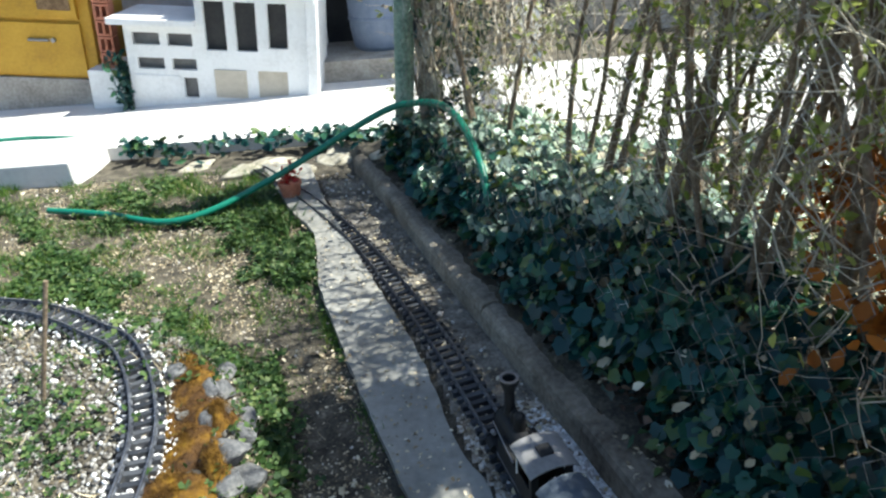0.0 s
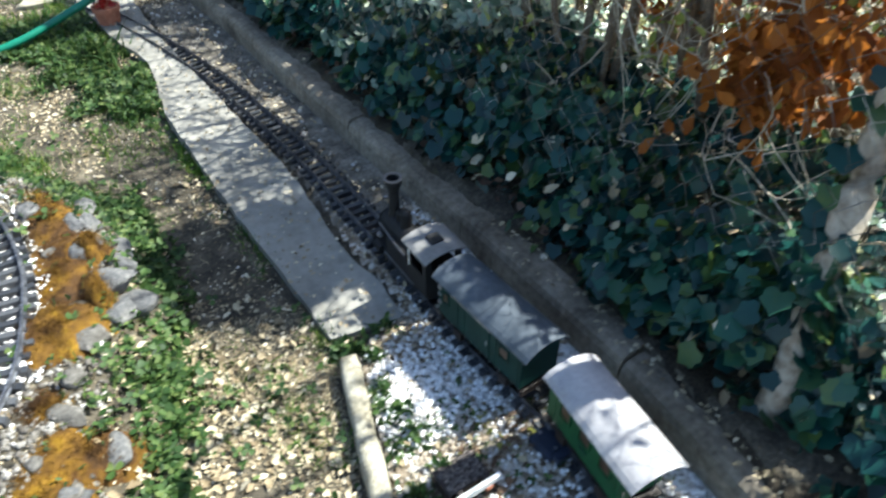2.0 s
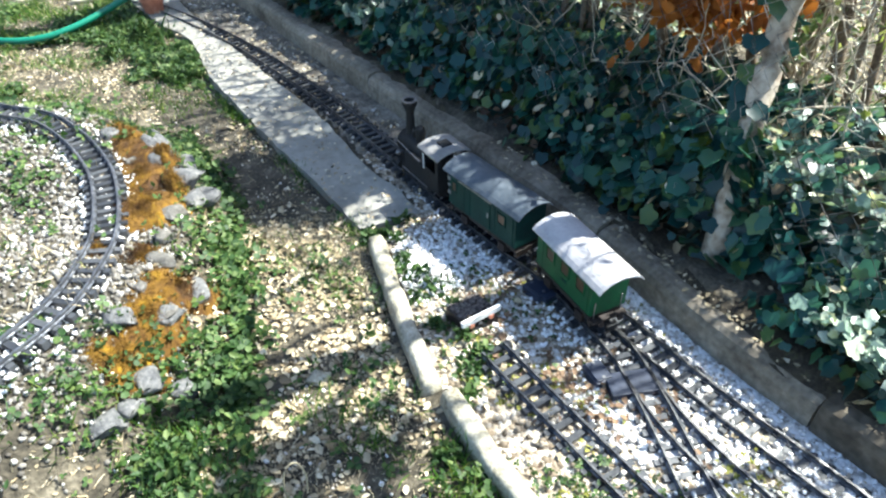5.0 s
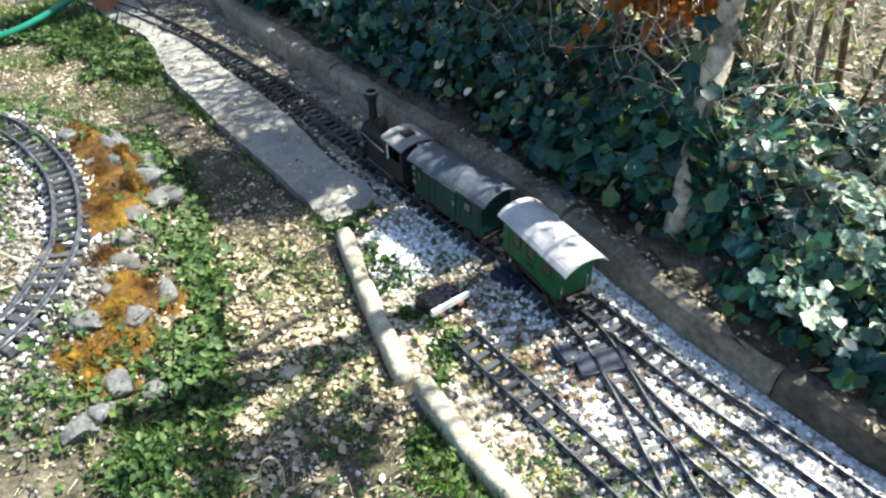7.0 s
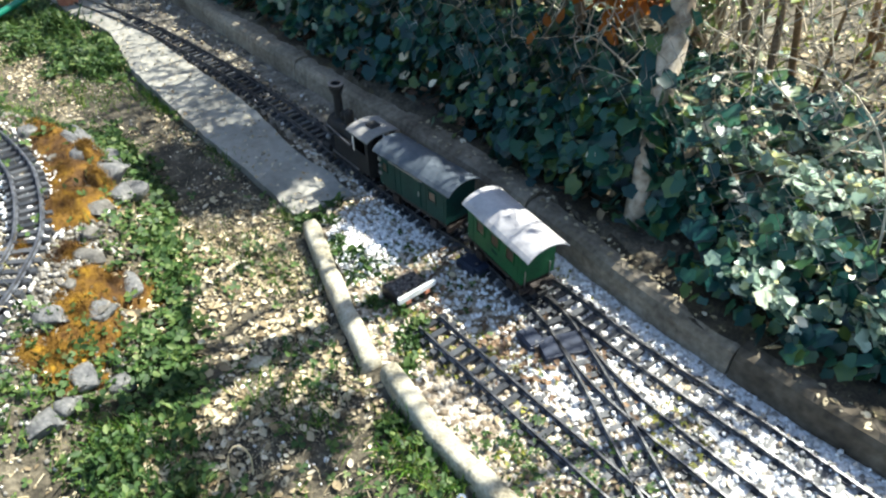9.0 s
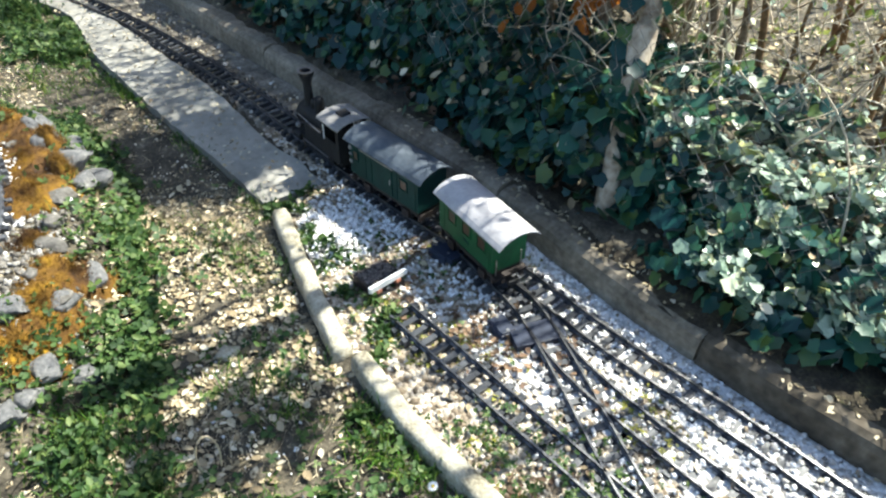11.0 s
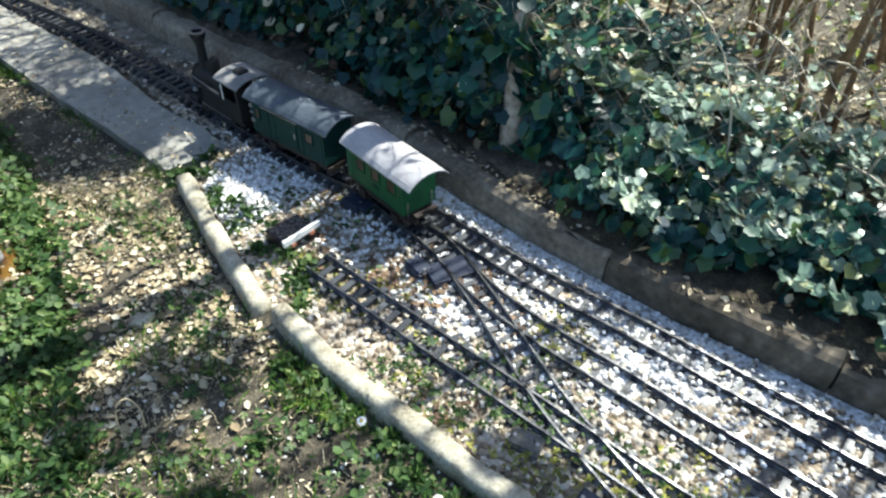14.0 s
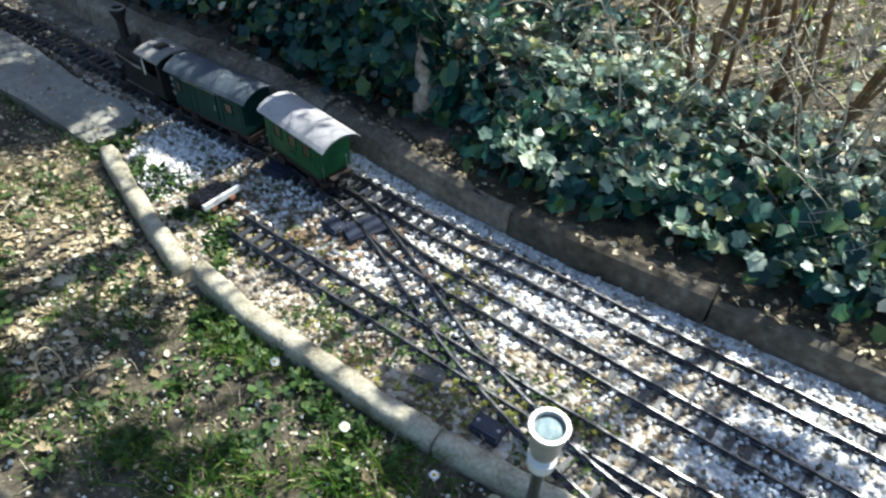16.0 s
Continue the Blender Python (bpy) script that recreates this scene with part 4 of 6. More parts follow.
p = field(46000, 0.0, 0.95, -0.95, 1.25, lambda x, y: inside(x, y) * white_zone(x, y) * (0.55 + 0.45 * patch(x, y, 25)))
strew("white_gravel", M_GRAVEL, "bright white marble chippings round the rails", "gravel", STONES, p, RNG.uniform(0.0025, 0.0056, len(p)), 0.7, 0.003 + cover(p[:, 0], p[:, 1]) * RNG.uniform(0, 1, len(p)))
p = field(1500, 0.07, 0.24, 0.58, 0.80, lambda x, y: np.exp(-(((x - 0.14) / 0.06) ** 2 + ((y - 0.68) / 0.08) ** 2)) * inside(x, y))
strew("white_gravel", M_GRAVEL, "small heap of white marble chippings beside the slab", "gravel", STONES, p, RNG.uniform(0.003, 0.006, len(p)), 0.7, 0.008)
p = field(30000, -0.75, 0.95, -0.95, 2.6, lambda x, y: inside(x, y) * (1 - 0.78 * white_zone(x, y)) * np.where(y > 1.16, 0.3, 0.9))
strew("mixed_gravel", M_MIXED, "mixed beige and brown pebbles along the tracks", "gravel", STONES, p, RNG.uniform(0.0025, 0.0068, len(p)), 0.7, 0.002 + cover(p[:, 0], p[:, 1]) * RNG.uniform(0, 1, len(p)))
p = field(46000, -1.6, -0.3, 0.2, 1.75, lambda x, y: bed(x, y) * (0.4 + 0.6 * patch(x, y, 12, 2)))
strew("bed_gravel", M_BEDSTONE, "mixed grey and beige gravel on the raised bed", "gravel", STONES, p, RNG.uniform(0.002, 0.0065, len(p)), 0.7, 0.002)
p = field(240, -1.6, -0.3, 0.2, 1.75, lambda x, y: bed(x, y) * (0.2 + 0.8 * patch(x, y, 15, 5)))
strew("bed_gravel", M_GRAVEL, "white stones on the raised bed", "gravel", STONES, p, RNG.uniform(0.003, 0.011, len(p)), 0.7, 0.003)


p = field(9000, -1.6, -0.45, 0.2, 1.7, lambda x, y: bed(x, y) * np.clip(2.2 * patch(x, y, 16, 61) - 1.0, 0, 1))
strew("dry_tufts", M_STRAW, "dry straw tufts among the stones of the bed", "dry grass", [BLADE], p, RNG.uniform(0.015, 0.045, len(p)), 0.9, 0.002)


def on_lawn(x, y):
    return ((x < edge_x(y) - 0.025) & ~((y > 0.83) & (x > np.interp(y, [0.838, 0.965, 1.19, 1.48, 1.73, 2.05, 2.26, 2.75], [0.039, -0.005, -0.087, -0.18, -0.255, -0.312, -0.42, -0.62]) - 0.006))).astype(float) * (1 - 0.85 * bed(x, y))


def green(x, y):
    """1 where the lawn is still green."""
    return np.clip((1 - smooth(0.30, 0.55, y + 0.10 * waves(x, y, 7))) * np.clip(1.25 * patch(x, y, 9, 21) - 0.08, 0, 1) + 1.1 * smooth(1.15, 1.4, y) * patch(x, y, 6, 17), 0, 1)


def shady(x, y):
    """The worn bare strip beside the slab."""
    return np.exp(-(((x - np.interp(y, [0.7, 1.0, 1.3, 1.7], [0.0, -0.12, -0.22, -0.36])) / 0.09) ** 2)) * smooth(0.75, 0.85, y) * (1 - smooth(1.5, 1.7, y))


p = field(150000, -1.7, 0.45, -1.0, 2.75, lambda x, y: on_lawn(x, y) * (0.15 + 0.85 * patch(x, y, 16, 1)) * (1 - 0.55 * shady(x, y)) * (1 - 0.66 * green(x, y)) * (1 - 0.5 * (1 - smooth(0.15, 0.40, y))))
strew("leaf_litter", M_LITTER, "bleached dry leaf litter over the lawn", "leaf litter", [CURL, LEAF], p, RNG.uniform(0.003, 0.0115, len(p)) * np.where((RNG.uniform(0, 1, len(p)) < 0.05) & (p[:, 1] > 0.25), 2.2, 1) * np.where(p[:, 1] < 0.25, 0.75, 1), 0.35, 0.002)
p = field(4600, -0.32, 0.12, 0.18, 0.92, lambda x, y: on_lawn(x, y) * np.clip(1.3 * patch(x, y, 13, 28) + 0.1, 0, 1))
q = field(42000, -0.34, 0.12, 0.15, 0.95, lambda x, y: on_lawn(x, y) * smooth(0.18, 0.42, y) * np.clip(1.2 * patch(x, y, 11, 35) + 0.05, 0, 1) * (1 - 0.4 * shady(x, y)))
strew("leaf_crumbs", M_STRAW, "fine tan leaf crumbs over the bare lawn", "leaf litter", [CURL], q, RNG.uniform(0.0015, 0.0040, len(q)), 0.3, 0.002)
strew("fallen_leaves", M_LITTER, "flat tan fallen leaves on the sunlit lawn", "leaf litter", [CURL, LEAF], p, RNG.uniform(0.006, 0.020, len(p)), 0.3, 0.004)
p = field(14000, -1.7, 0.45, -1.0, 2.75, lambda x, y: on_lawn(x, y) * (0.2 + 0.8 * patch(x, y, 21, 8)) * (1 - 0.7 * shady(x, y)) * (1 - 0.8 * green(x, y)))
strew("pebbles", M_MIXED, "small pebbles in the worn lawn", "pebbles", STONES, p, RNG.uniform(0.0015, 0.005, len(p)), 0.6, 0.0)
p = field(13000, -0.7, 0.9, -0.9, 2.6, lambda x, y: inside(x, y) * (0.14 + 0.78 * np.maximum(1 - side_c(x, y), smooth(0.9, 1.1, y))) * (0.3 + 0.7 * patch(x, y, 19, 50)))
strew("dry_leaves", M_LITTER, "dry brown leaves caught between the rails", "leaf litter", [CURL, LEAF], p, RNG.uniform(0.005, 0.017, len(p)), 0.35, 0.006 + cover(p[:, 0], p[:, 1]) * 0.7)
p = field(3400, 0.05, 1.1, -0.9, 2.3, lambda x, y: ((x > wall_x(y) + 0.02) & (x < wall_x(y) + 0.20)) * np.where(y > 0.40, 0.25, 0.8))
z = np.where(p[:, 0] < wall_x(p[:, 1]) + 0.105, 0.068, land(p[:, 0], p[:, 1]) + 0.004)
tagged(raw("wall_leaves", *scatter(CURL, np.c_[p, z], turns(len(p), 0.4), RNG.uniform(0.006, 0.020, len(p))), M_LITTER), "dry fallen leaves on and behind the low wall", "leaf litter", kind="stuff")


def wall_soil():
    """A strip of dark soil and moss that has crept over the back of the wall's top."""
    ys, us = np.arange(-1.04, 2.5, 0.014), np.linspace(0, 1, 9)
    a, u = np.meshgrid(ys, us, indexing="ij")
    near = np.maximum(0.014, 0.044 - 0.030 * (1 - smooth(0.1, 0.6, a)) + 0.010 * waves(a, a, 19) + 0.006 * waves(a, a, 57))
    off = near + (0.19 - near) * u
    h = 0.066 + 0.010 * np.sin(np.pi * np.clip(u * 1.1, 0, 1)) + 0.004 * waves(a * 2, off * 2, 45) + 0.05 * np.clip(u - 0.6, 0, 1) - 0.008 * (u < 0.05)
    ids = np.arange(a.size).reshape(a.shape)
    q = np.stack([ids[:-1, :-1], ids[1:, :-1], ids[1:, 1:], ids[:-1, 1:]], -1).reshape(-1, 4)
    tagged(raw("wall_soil", np.stack([wall_x(a) + off / 0.94, a, h], -1).reshape(-1, 3), q, M_HUMUS, smooth=True), "dark mossy soil crept over the back of the wall", "soil", kind="stuff")


wall_soil()
g = np.random.default_rng(17)
y = g.uniform(-0.75, 1.0, 620)
q = np.c_[wall_x(y) + 0.012 + 0.085 * g.uniform(0, 1, 620) ** 0.7, y, np.full(620, 0.0695)]
tagged(raw("wall_flecks", *scatter(LEAF, q, turns(620, 0.22, g), g.uniform(0.006, 0.017, 620)), M_STRAW), "small pale fallen leaves on the wall top", "leaf litter", kind="stuff")

p = field(17000, 0.3, 2.6, -0.9, 2.2, lambda x, y: (1 - 0.8 * smooth(0.30, 0.60, y) * (x < wall_x(y) + 0.75)) * ((x > wall_x(y) + 0.30) & (x < wall_x(y) + 1.7)).astype(float) * (0.35 + 0.65 * patch(x, y, 9, 71)))
strew("hedge_litter", M_STRAW, "pale dry leaves and straw under the hedge", "leaf litter", [CURL, LEAF], p, RNG.uniform(0.006, 0.019, len(p)), 0.6, 0.004)


def clover_zone(x, y):
    rim = np.exp(-(((np.hypot((x + 0.958) / 0.70, (y - 0.867) / 0.70) - 1.045) / 0.055) ** 2)) * 2.0
    low = np.exp(-(((x + 0.30) / 0.16) ** 2 + ((y - 0.45) / 0.22) ** 2)) * 1.1
    strip = 1.6 * np.exp(-(((x + 0.25) / 0.045) ** 2)) * smooth(0.30, 0.40, y) * (1 - smooth(1.15, 1.35, y))
    return np.clip(rim + low + strip + 0.10 * patch(x, y, 11, 3) + 0.30 * green(x, y) * patch(x, y, 13, 33), 0, 1)


p = field(110000, -1.6, 0.40, -1.0, 2.6, lambda x, y: np.where(bed(x, y) > 0.05, 1.0, on_lawn(x, y)) * clover_zone(x, y) * np.clip(1.5 * patch(x, y, 18, 6) - 0.28, 0.05, 1) * (1 - shady(x, y)))
strew("clover", M_CLOVER, "bright green clover and weeds round the rock bed", "clover", [CLOVER, CLOVER, LEAF], p, RNG.uniform(0.006, 0.016, len(p)) * np.where(RNG.uniform(0, 1, len(p)) < 0.15, 1.5, 1), 0.5, RNG.uniform(0.002, 0.028, len(p)))
p = field(170000, -1.7, 0.45, -1.0, 2.75, lambda x, y: on_lawn(x, y) * np.clip((0.85 * patch(x, y, 8, 4) - 0.22 + 0.85 * green(x, y)) * np.clip(2.6 * patch(x, y, 23, 4) - 0.75, 0, 1.3), 0, 1) * (1 - 0.9 * shady(x, y)))
strew("grass", M_GRASS, "patchy thin lawn grass", "grass", [BLADE], p, RNG.uniform(0.012, 0.034, len(p)) * (1 + 0.5 * green(p[:, 0], p[:, 1])), 0.5, -0.001)
p = field(70000, -1.7, 0.45, -1.0, 2.75, lambda x, y: on_lawn(x, y) * np.clip(patch(x, y, 10, 14) - 0.1, 0, 1) * (1 - 0.9 * shady(x, y)))
strew("dry_grass", M_STRAW, "bleached dry grass stalks on the lawn", "dry grass", [BLADE], p, RNG.uniform(0.008, 0.030, len(p)), 1.1, 0.002)
p = field(11000, -0.2, 0.45, -1.0, 0.9, lambda x, y: inside(x, y) * (1 - 0.85 * side_c(x, y)) * np.clip(patch(x, y, 17, 9) * 1.4 - 0.4, 0, 1))
strew("gravel_weeds", M_CLOVER, "small green weeds in the gravel beside the kerb", "weeds", [CLOVER, LEAF], p, RNG.uniform(0.005, 0.011, len(p)), 0.5, 0.006 + cover(p[:, 0], p[:, 1]))
p = field(15000, -1.6, -0.45, 0.2, 1.7, lambda x, y: bed(x, y) * np.clip(patch(x, y, 10, 11) - 0.25, 0, 1) * smooth(0.10, 0.16, np.abs(np.hypot((x + 0.958) / 0.70, (y - 0.867) / 0.70) - 0.74)))
strew("bed_clover", M_CLOVER, "low green weeds inside the track loop", "clover", [CLOVER], p, RNG.uniform(0.007, 0.014, len(p)), 0.4, 0.010)


p = field(5200, -0.34, -0.16, 0.30, 1.45, lambda x, y: np.exp(-(((x + np.interp(y, [0.3, 0.47, 0.67, 0.95, 1.2, 1.45], [0.26, 0.255, 0.24, 0.235, 0.29, 0.37])) / 0.032) ** 2)) * (0.25 + 0.75 * patch(x, y, 20, 81)))
strew("broad_clover", M_CLOVER, "broad-leaved green clover along the rocks", "clover", [CLOVER, LEAF], p, RNG.uniform(0.012, 0.022, len(p)), 0.5, RNG.uniform(0.004, 0.03, len(p)))
p = field(42000, -1.6, 0.0, 1.15, 2.7, lambda x, y: on_lawn(x, y) * np.clip(3.2 * patch(x, y, 10, 44) - 2.0, 0, 1) * (1 - 0.7 * shady(x, y)))
strew("lawn_clover", M_CLOVER, "clumps of clover and weeds in the far lawn", "clover", [CLOVER, LEAF], p, RNG.uniform(0.010, 0.022, len(p)), 0.5, RNG.uniform(0.003, 0.028, len(p)))
line, way = spline(LOOP, 0.004)
k = RNG.integers(0, len(line), 5000)
q = line[k][:, :2] + np.c_[-way[k, 1], way[k, 0]] * RNG.normal(0, 0.026, 5000)[:, None]
tagged(raw("loop_ballast", *scatter(STONES[1], np.c_[q, 0.122 + RNG.uniform(0.0, 0.0065, 5000)], turns(5000, 0.7), RNG.uniform(0.003, 0.006, 5000)), M_GRAVEL), "white chippings between the sleepers of the loop", "gravel", kind="stuff")


p = field(16000, -0.05, 0.50, -0.6, 0.62, lambda x, y: inside(x, y) * np.clip(3.0 * patch(x, y, 23, 93) - 1.9, 0, 1) * (1 - 0.6 * side_c(x, y)))
q = field(320, 0.05, 0.95, -0.95, 0.95, lambda x, y: inside(x, y) * np.clip(1.6 * patch(x, y, 8, 41) - 0.3, 0, 1))
strew("fallen_leaves", M_WITHERED, "small brown leaves fallen on the gravel", "leaf litter", [CURL, LEAF], q, RNG.uniform(0.005, 0.014, len(q)), 0.4, 0.007 + cover(q[:, 0], q[:, 1]))
strew("moss_tufts", M_MOSS, "yellow-green moss tufts in the gravel", "moss", [CLOVER, BLADE], p, RNG.uniform(0.003, 0.008, len(p)), 0.6, 0.004 + cover(p[:, 0], p[:, 1]))
p = field(1500, 0.18, 0.46, 0.0, 0.60, lambda x, y: inside(x, y) * np.clip(2.6 * patch(x, y, 19, 97) - 1.5, 0, 1))
strew("bark_chips", M_CHIP, "brown bark chips lying on the ballast", "bark chips", [CURL], p, RNG.uniform(0.006, 0.018, len(p)), 0.3, 0.004 + cover(p[:, 0], p[:, 1]))


def weed(x, y, r, h, n, seed):
    g = np.random.default_rng(seed)
    d = np.abs(g.normal(0, r * 0.5, n))
    a = g.uniform(0, 2 * np.pi, n)
    px, py = x + d * np.cos(a), y + d * np.sin(a)
    pz = land(px, py) + g.uniform(0.1, 1, n) * h * np.clip(1.2 - d / r, 0.15, 1)
    v1, f1 = scatter(LEAF, np.c_[px, py, pz], turns(n, 0.7, g), g.uniform(0.009, 0.022, n))
    m = n // 2
    v2, f2 = scatter(BLADE, np.c_[px[:m], py[:m], land(px[:m], py[:m])], turns(m, 0.4, g), g.uniform(0.5, 1.1, m) * h)
    return tagged(raw("weeds", *joined([(v1, f1), (v2, f2)]), M_CLOVER), "leafy green weed clump in the lawn", "weeds", kind="stuff")


for i, q in enumerate(((0.053, 0.229, 0.035, 0.016, 80), (0.126, -0.043, 0.04, 0.022, 110), (0.154, -0.107, 0.035, 0.024, 90), (0.213, -0.148, 0.03, 0.02, 70), (0.137, 0.101, 0.03, 0.02, 70), (-0.267, 0.226, 0.07, 0.04, 240), (0.122, 0.645, 0.035, 0.014, 80), (0.159, 0.403, 0.04, 0.016, 110), (-0.03, 0.12, 0.03, 0.016, 60), (0.0, -0.02, 0.03, 0.018, 60), (-0.12, 0.06, 0.035, 0.02, 80), (-0.47, 2.16, 0.10, 0.09, 420), (-0.56, 2.05, 0.07, 0.06, 220), (-0.33, 1.78, 0.07, 0.04, 200), (-1.05, 2.25, 0.12, 0.05, 300), (0.135, 0.03, 0.03, 0.020, 90), (0.10, -0.15, 0.04, 0.022, 120), (0.105, 0.585, 0.035, 0.010, 80), (0.115, 0.50, 0.035, 0.012, 90), (0.145, 0.375, 0.05, 0.014, 110), (0.12, 0.33, 0.03, 0.012, 60), (0.06, 0.24, 0.03, 0.015, 70), (0.055, 0.825, 0.035, 0.014, 90), (0.135, 0.835, 0.035, 0.012, 80), (0.10, 0.70, 0.04, 0.012, 80), (-0.35, 0.33, 0.09, 0.05, 320))):
    weed(*q, 50 + i)


g = np.random.default_rng(61)
k = g.integers(0, len(left), 3400)
q = left[k][:, :2] + np.c_[g.normal(-0.012, 0.014, 3400), g.normal(0, 0.02, 3400)]
q = q[g.uniform(0, 1, 3400) < 1.8 * patch(q[:, 0], q[:, 1], 15, 52) - 0.75]
k = len(q)
tagged(raw("edge_grass", *scatter(BLADE, np.c_[q, land(q[:, 0], q[:, 1]) + 0.002], turns(k, 0.6, g), g.uniform(0.012, 0.036, k)), M_GRASS), "grass tufts growing over the slab edge", "grass", kind="stuff")
k = g.integers(0, len(left), 700)
q = left[k][:, :2] + np.c_[g.uniform(-0.01, 0.17, 700), g.normal(0, 0.02, 700)]
tagged(raw("slab_litter", *scatter(CURL, np.c_[q, np.full(700, 0.016)], turns(700, 0.3, g), g.uniform(0.003, 0.012, 700)), M_LITTER), "small dry leaf bits on the concrete slab", "leaf litter", kind="stuff")


p = field(900, -0.40, 0.30, -0.75, 0.45, lambda x, y: on_lawn(x, y) * (0.3 + 0.7 * patch(x, y, 17, 66)))
strew("pale_bits", M_GRAVEL, "small white stones and bits scattered in the lawn", "pebbles", STONES, p, RNG.uniform(0.0015, 0.0045, len(p)), 0.6, 0.003)
p = field(160, -0.40, 0.30, -0.75, 0.60, lambda x, y: on_lawn(x, y))
strew("fallen_leaves", M_LITTER, "larger pale fallen leaves on the lawn", "leaf litter", [CURL, LEAF], p, RNG.uniform(0.014, 0.026, len(p)), 0.3, 0.007)
for x, y, r in ((-0.114, 0.45, 0.024), (-0.02, 0.36, 0.012), (0.01, 0.60, 0.010)):
    v, f = boulder_shape(int(90 + 100 * r), 0.4)
    ob = raw("flat_stone", v * (r * 1.3, r, r), f, M_EDGING)
    ob.matrix_world = pose(x, y, float(land(x, y)) + 0.2 * r, 0, 0, 700 * r)
    tagged(ob, "flat pale stone lying in the worn lawn", "stone", group="flat stones in the lawn")
p, _ = spline([(-0.186, 0.222, -0.02), (-0.188, 0.228, 0.03), (-0.180, 0.233, 0.06), (-0.165, 0.234, 0.066), (-0.155, 0.226, 0.045), (-0.158, 0.218, 0.012)], 0.006)
tagged(raw("dry_stalk", *tube(p, np.full(len(p), 0.0014), 5), M_STRAW, smooth=True), "pale dry grass stalk bent over in the lawn", "dry stalk")


def daisy(x, y, turn):
    z = float(land(x, y)) + 0.018
    t = thing("daisy", "white lawn daisy with yellow centre", "flower", group="lawn daisies", at=pose(x, y, z, 8, -12, turn) @ Matrix.Diagonal((0.72, 0.72, 1.0, 1.0)))
    part("stem", rod(bmesh.new(), (0, 0, -0.022), (0, 0, 0.022), 0.0008, sides=5), M_GRASS, t)
    k = 16
    v, f = [], []
    for i in range(k):
        a = 2 * math.pi * i / k
        c, s = math.cos(a), math.sin(a)
        b = len(v)
        for r, w, h in ((0.002, 0.0006, 0.0225), (0.007, 0.0014, 0.0235), (0.0105, 0.0005, 0.0225)):
            v += [(r * c - w * s, r * s + w * c, h), (r * c + w * s, r * s - w * c, h)]
        f += [(b, b + 1, b + 3, b + 2), (b + 2, b + 3, b + 5, b + 4)]
    raw("petals", v, f, M_PETAL, t)
    part("disc", lathe(bmesh.new(), [(0.0036, 0.0225), (0.0032, 0.0245), (0.0001, 0.0255)], 12), M_DISC, t)


for i, (x, y) in enumerate(((0.108, 0.061), (0.134, -0.094), (0.19, -0.225))):
    daisy(x, y, 50 * i)

for i, (x, y) in enumerate(((0.075, 0.80), (0.10, 0.77), (0.045, 0.81), (0.135, 0.60), (0.155, 0.53), (0.15, 0.46), (0.175, 0.40), (0.09, 0.66))):
    weed(x, y, 0.034, 0.024, 40, 90 + i)

# ---- ivy, fence and hedge ----
def ivy_leaves(name, n, y0, y1, prof, seed, size, label, material=M_IVY):
    """Ivy leaves hung over a bank given as (distance from the wall, height) at its outer face."""
    g = np.random.default_rng(seed)
    y = g.uniform(y0, y1, n)
    u = g.uniform(0, 1, n)
    o = np.interp(u, np.linspace(0, 1, len(prof)), [q[0] for q in prof])
    h = np.interp(u, np.linspace(0, 1, len(prof)), [q[1] for q in prof])
    sink = 0.55 + 0.45 * smooth(0.02, 0.36, y)
    h = 0.085 + (h - 0.085) * sink
    lump = 0.032 * waves(y * 1.0, o * 2, 13) + 0.020 * waves(y, o, 37)
    depth = g.uniform(-0.085, 0.015, n)
    keep = g.uniform(0, 1, n) < 0.25 + 0.9 * patch(y, o * 1.5, 21, seed)
    x = wall_x(y) + 0.10 + o / 0.94 - lump - depth * 0.5
    z = h + lump * 0.7 + depth * 0.6
    a = g.normal(np.pi / 2, 0.9, n)
    rot = bases(a, g.normal(1, 0.42, n) * np.where(y < 0.70, np.where(o > 0.07, -0.15, -0.80), np.where(y > 1.70, -0.35, -0.75)), g.normal(0, 0.45, n))
    # lit-toned leaves lie in patches, turned towards the sun and the eye
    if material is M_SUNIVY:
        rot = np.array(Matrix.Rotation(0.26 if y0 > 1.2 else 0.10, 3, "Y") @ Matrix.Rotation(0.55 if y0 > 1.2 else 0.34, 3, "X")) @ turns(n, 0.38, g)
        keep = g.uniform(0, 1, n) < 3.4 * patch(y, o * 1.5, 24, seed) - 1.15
    elif y1 > 2:
        keep &= g.uniform(0, 1, n) < 1 - 0.7 * (smooth(1.45, 1.65, y) + 0.8 * (1 - smooth(0.52, 0.66, y))) * smooth(0.03, 0.10, o)
    # the pale foot of the tree stands clear, and the lowest leaves thin out over the litter
    u, v = (x - 0.640) * 0.76 - (y - 0.449) * 0.65, (x - 0.640) * 0.65 + (y - 0.449) * 0.76
    keep &= ~((np.abs(u) < 0.032) & (v < 0.03) & (z < 0.27))
    keep &= g.uniform(0, 1, n) < 0.30 + 0.70 * np.where(y > 0.6, smooth(0.10, 0.20, z), smooth(0.09, 0.14, z))
    size = g.uniform(*size, n)
    dead = keep & (g.uniform(0, 1, n) < 0.07)
    keep &= ~dead
    tagged(raw("dead_ivy", *scatter(CURL, np.c_[x, y, z][dead], rot[dead], size[dead] * 0.8), M_LITTER), "withered brown leaves caught in the ivy", "dead leaves", kind="stuff")
    return tagged(raw(name, *scatter(IVY, np.c_[x, y, z][keep], rot[keep], size[keep]), material), label, "ivy", kind="stuff")


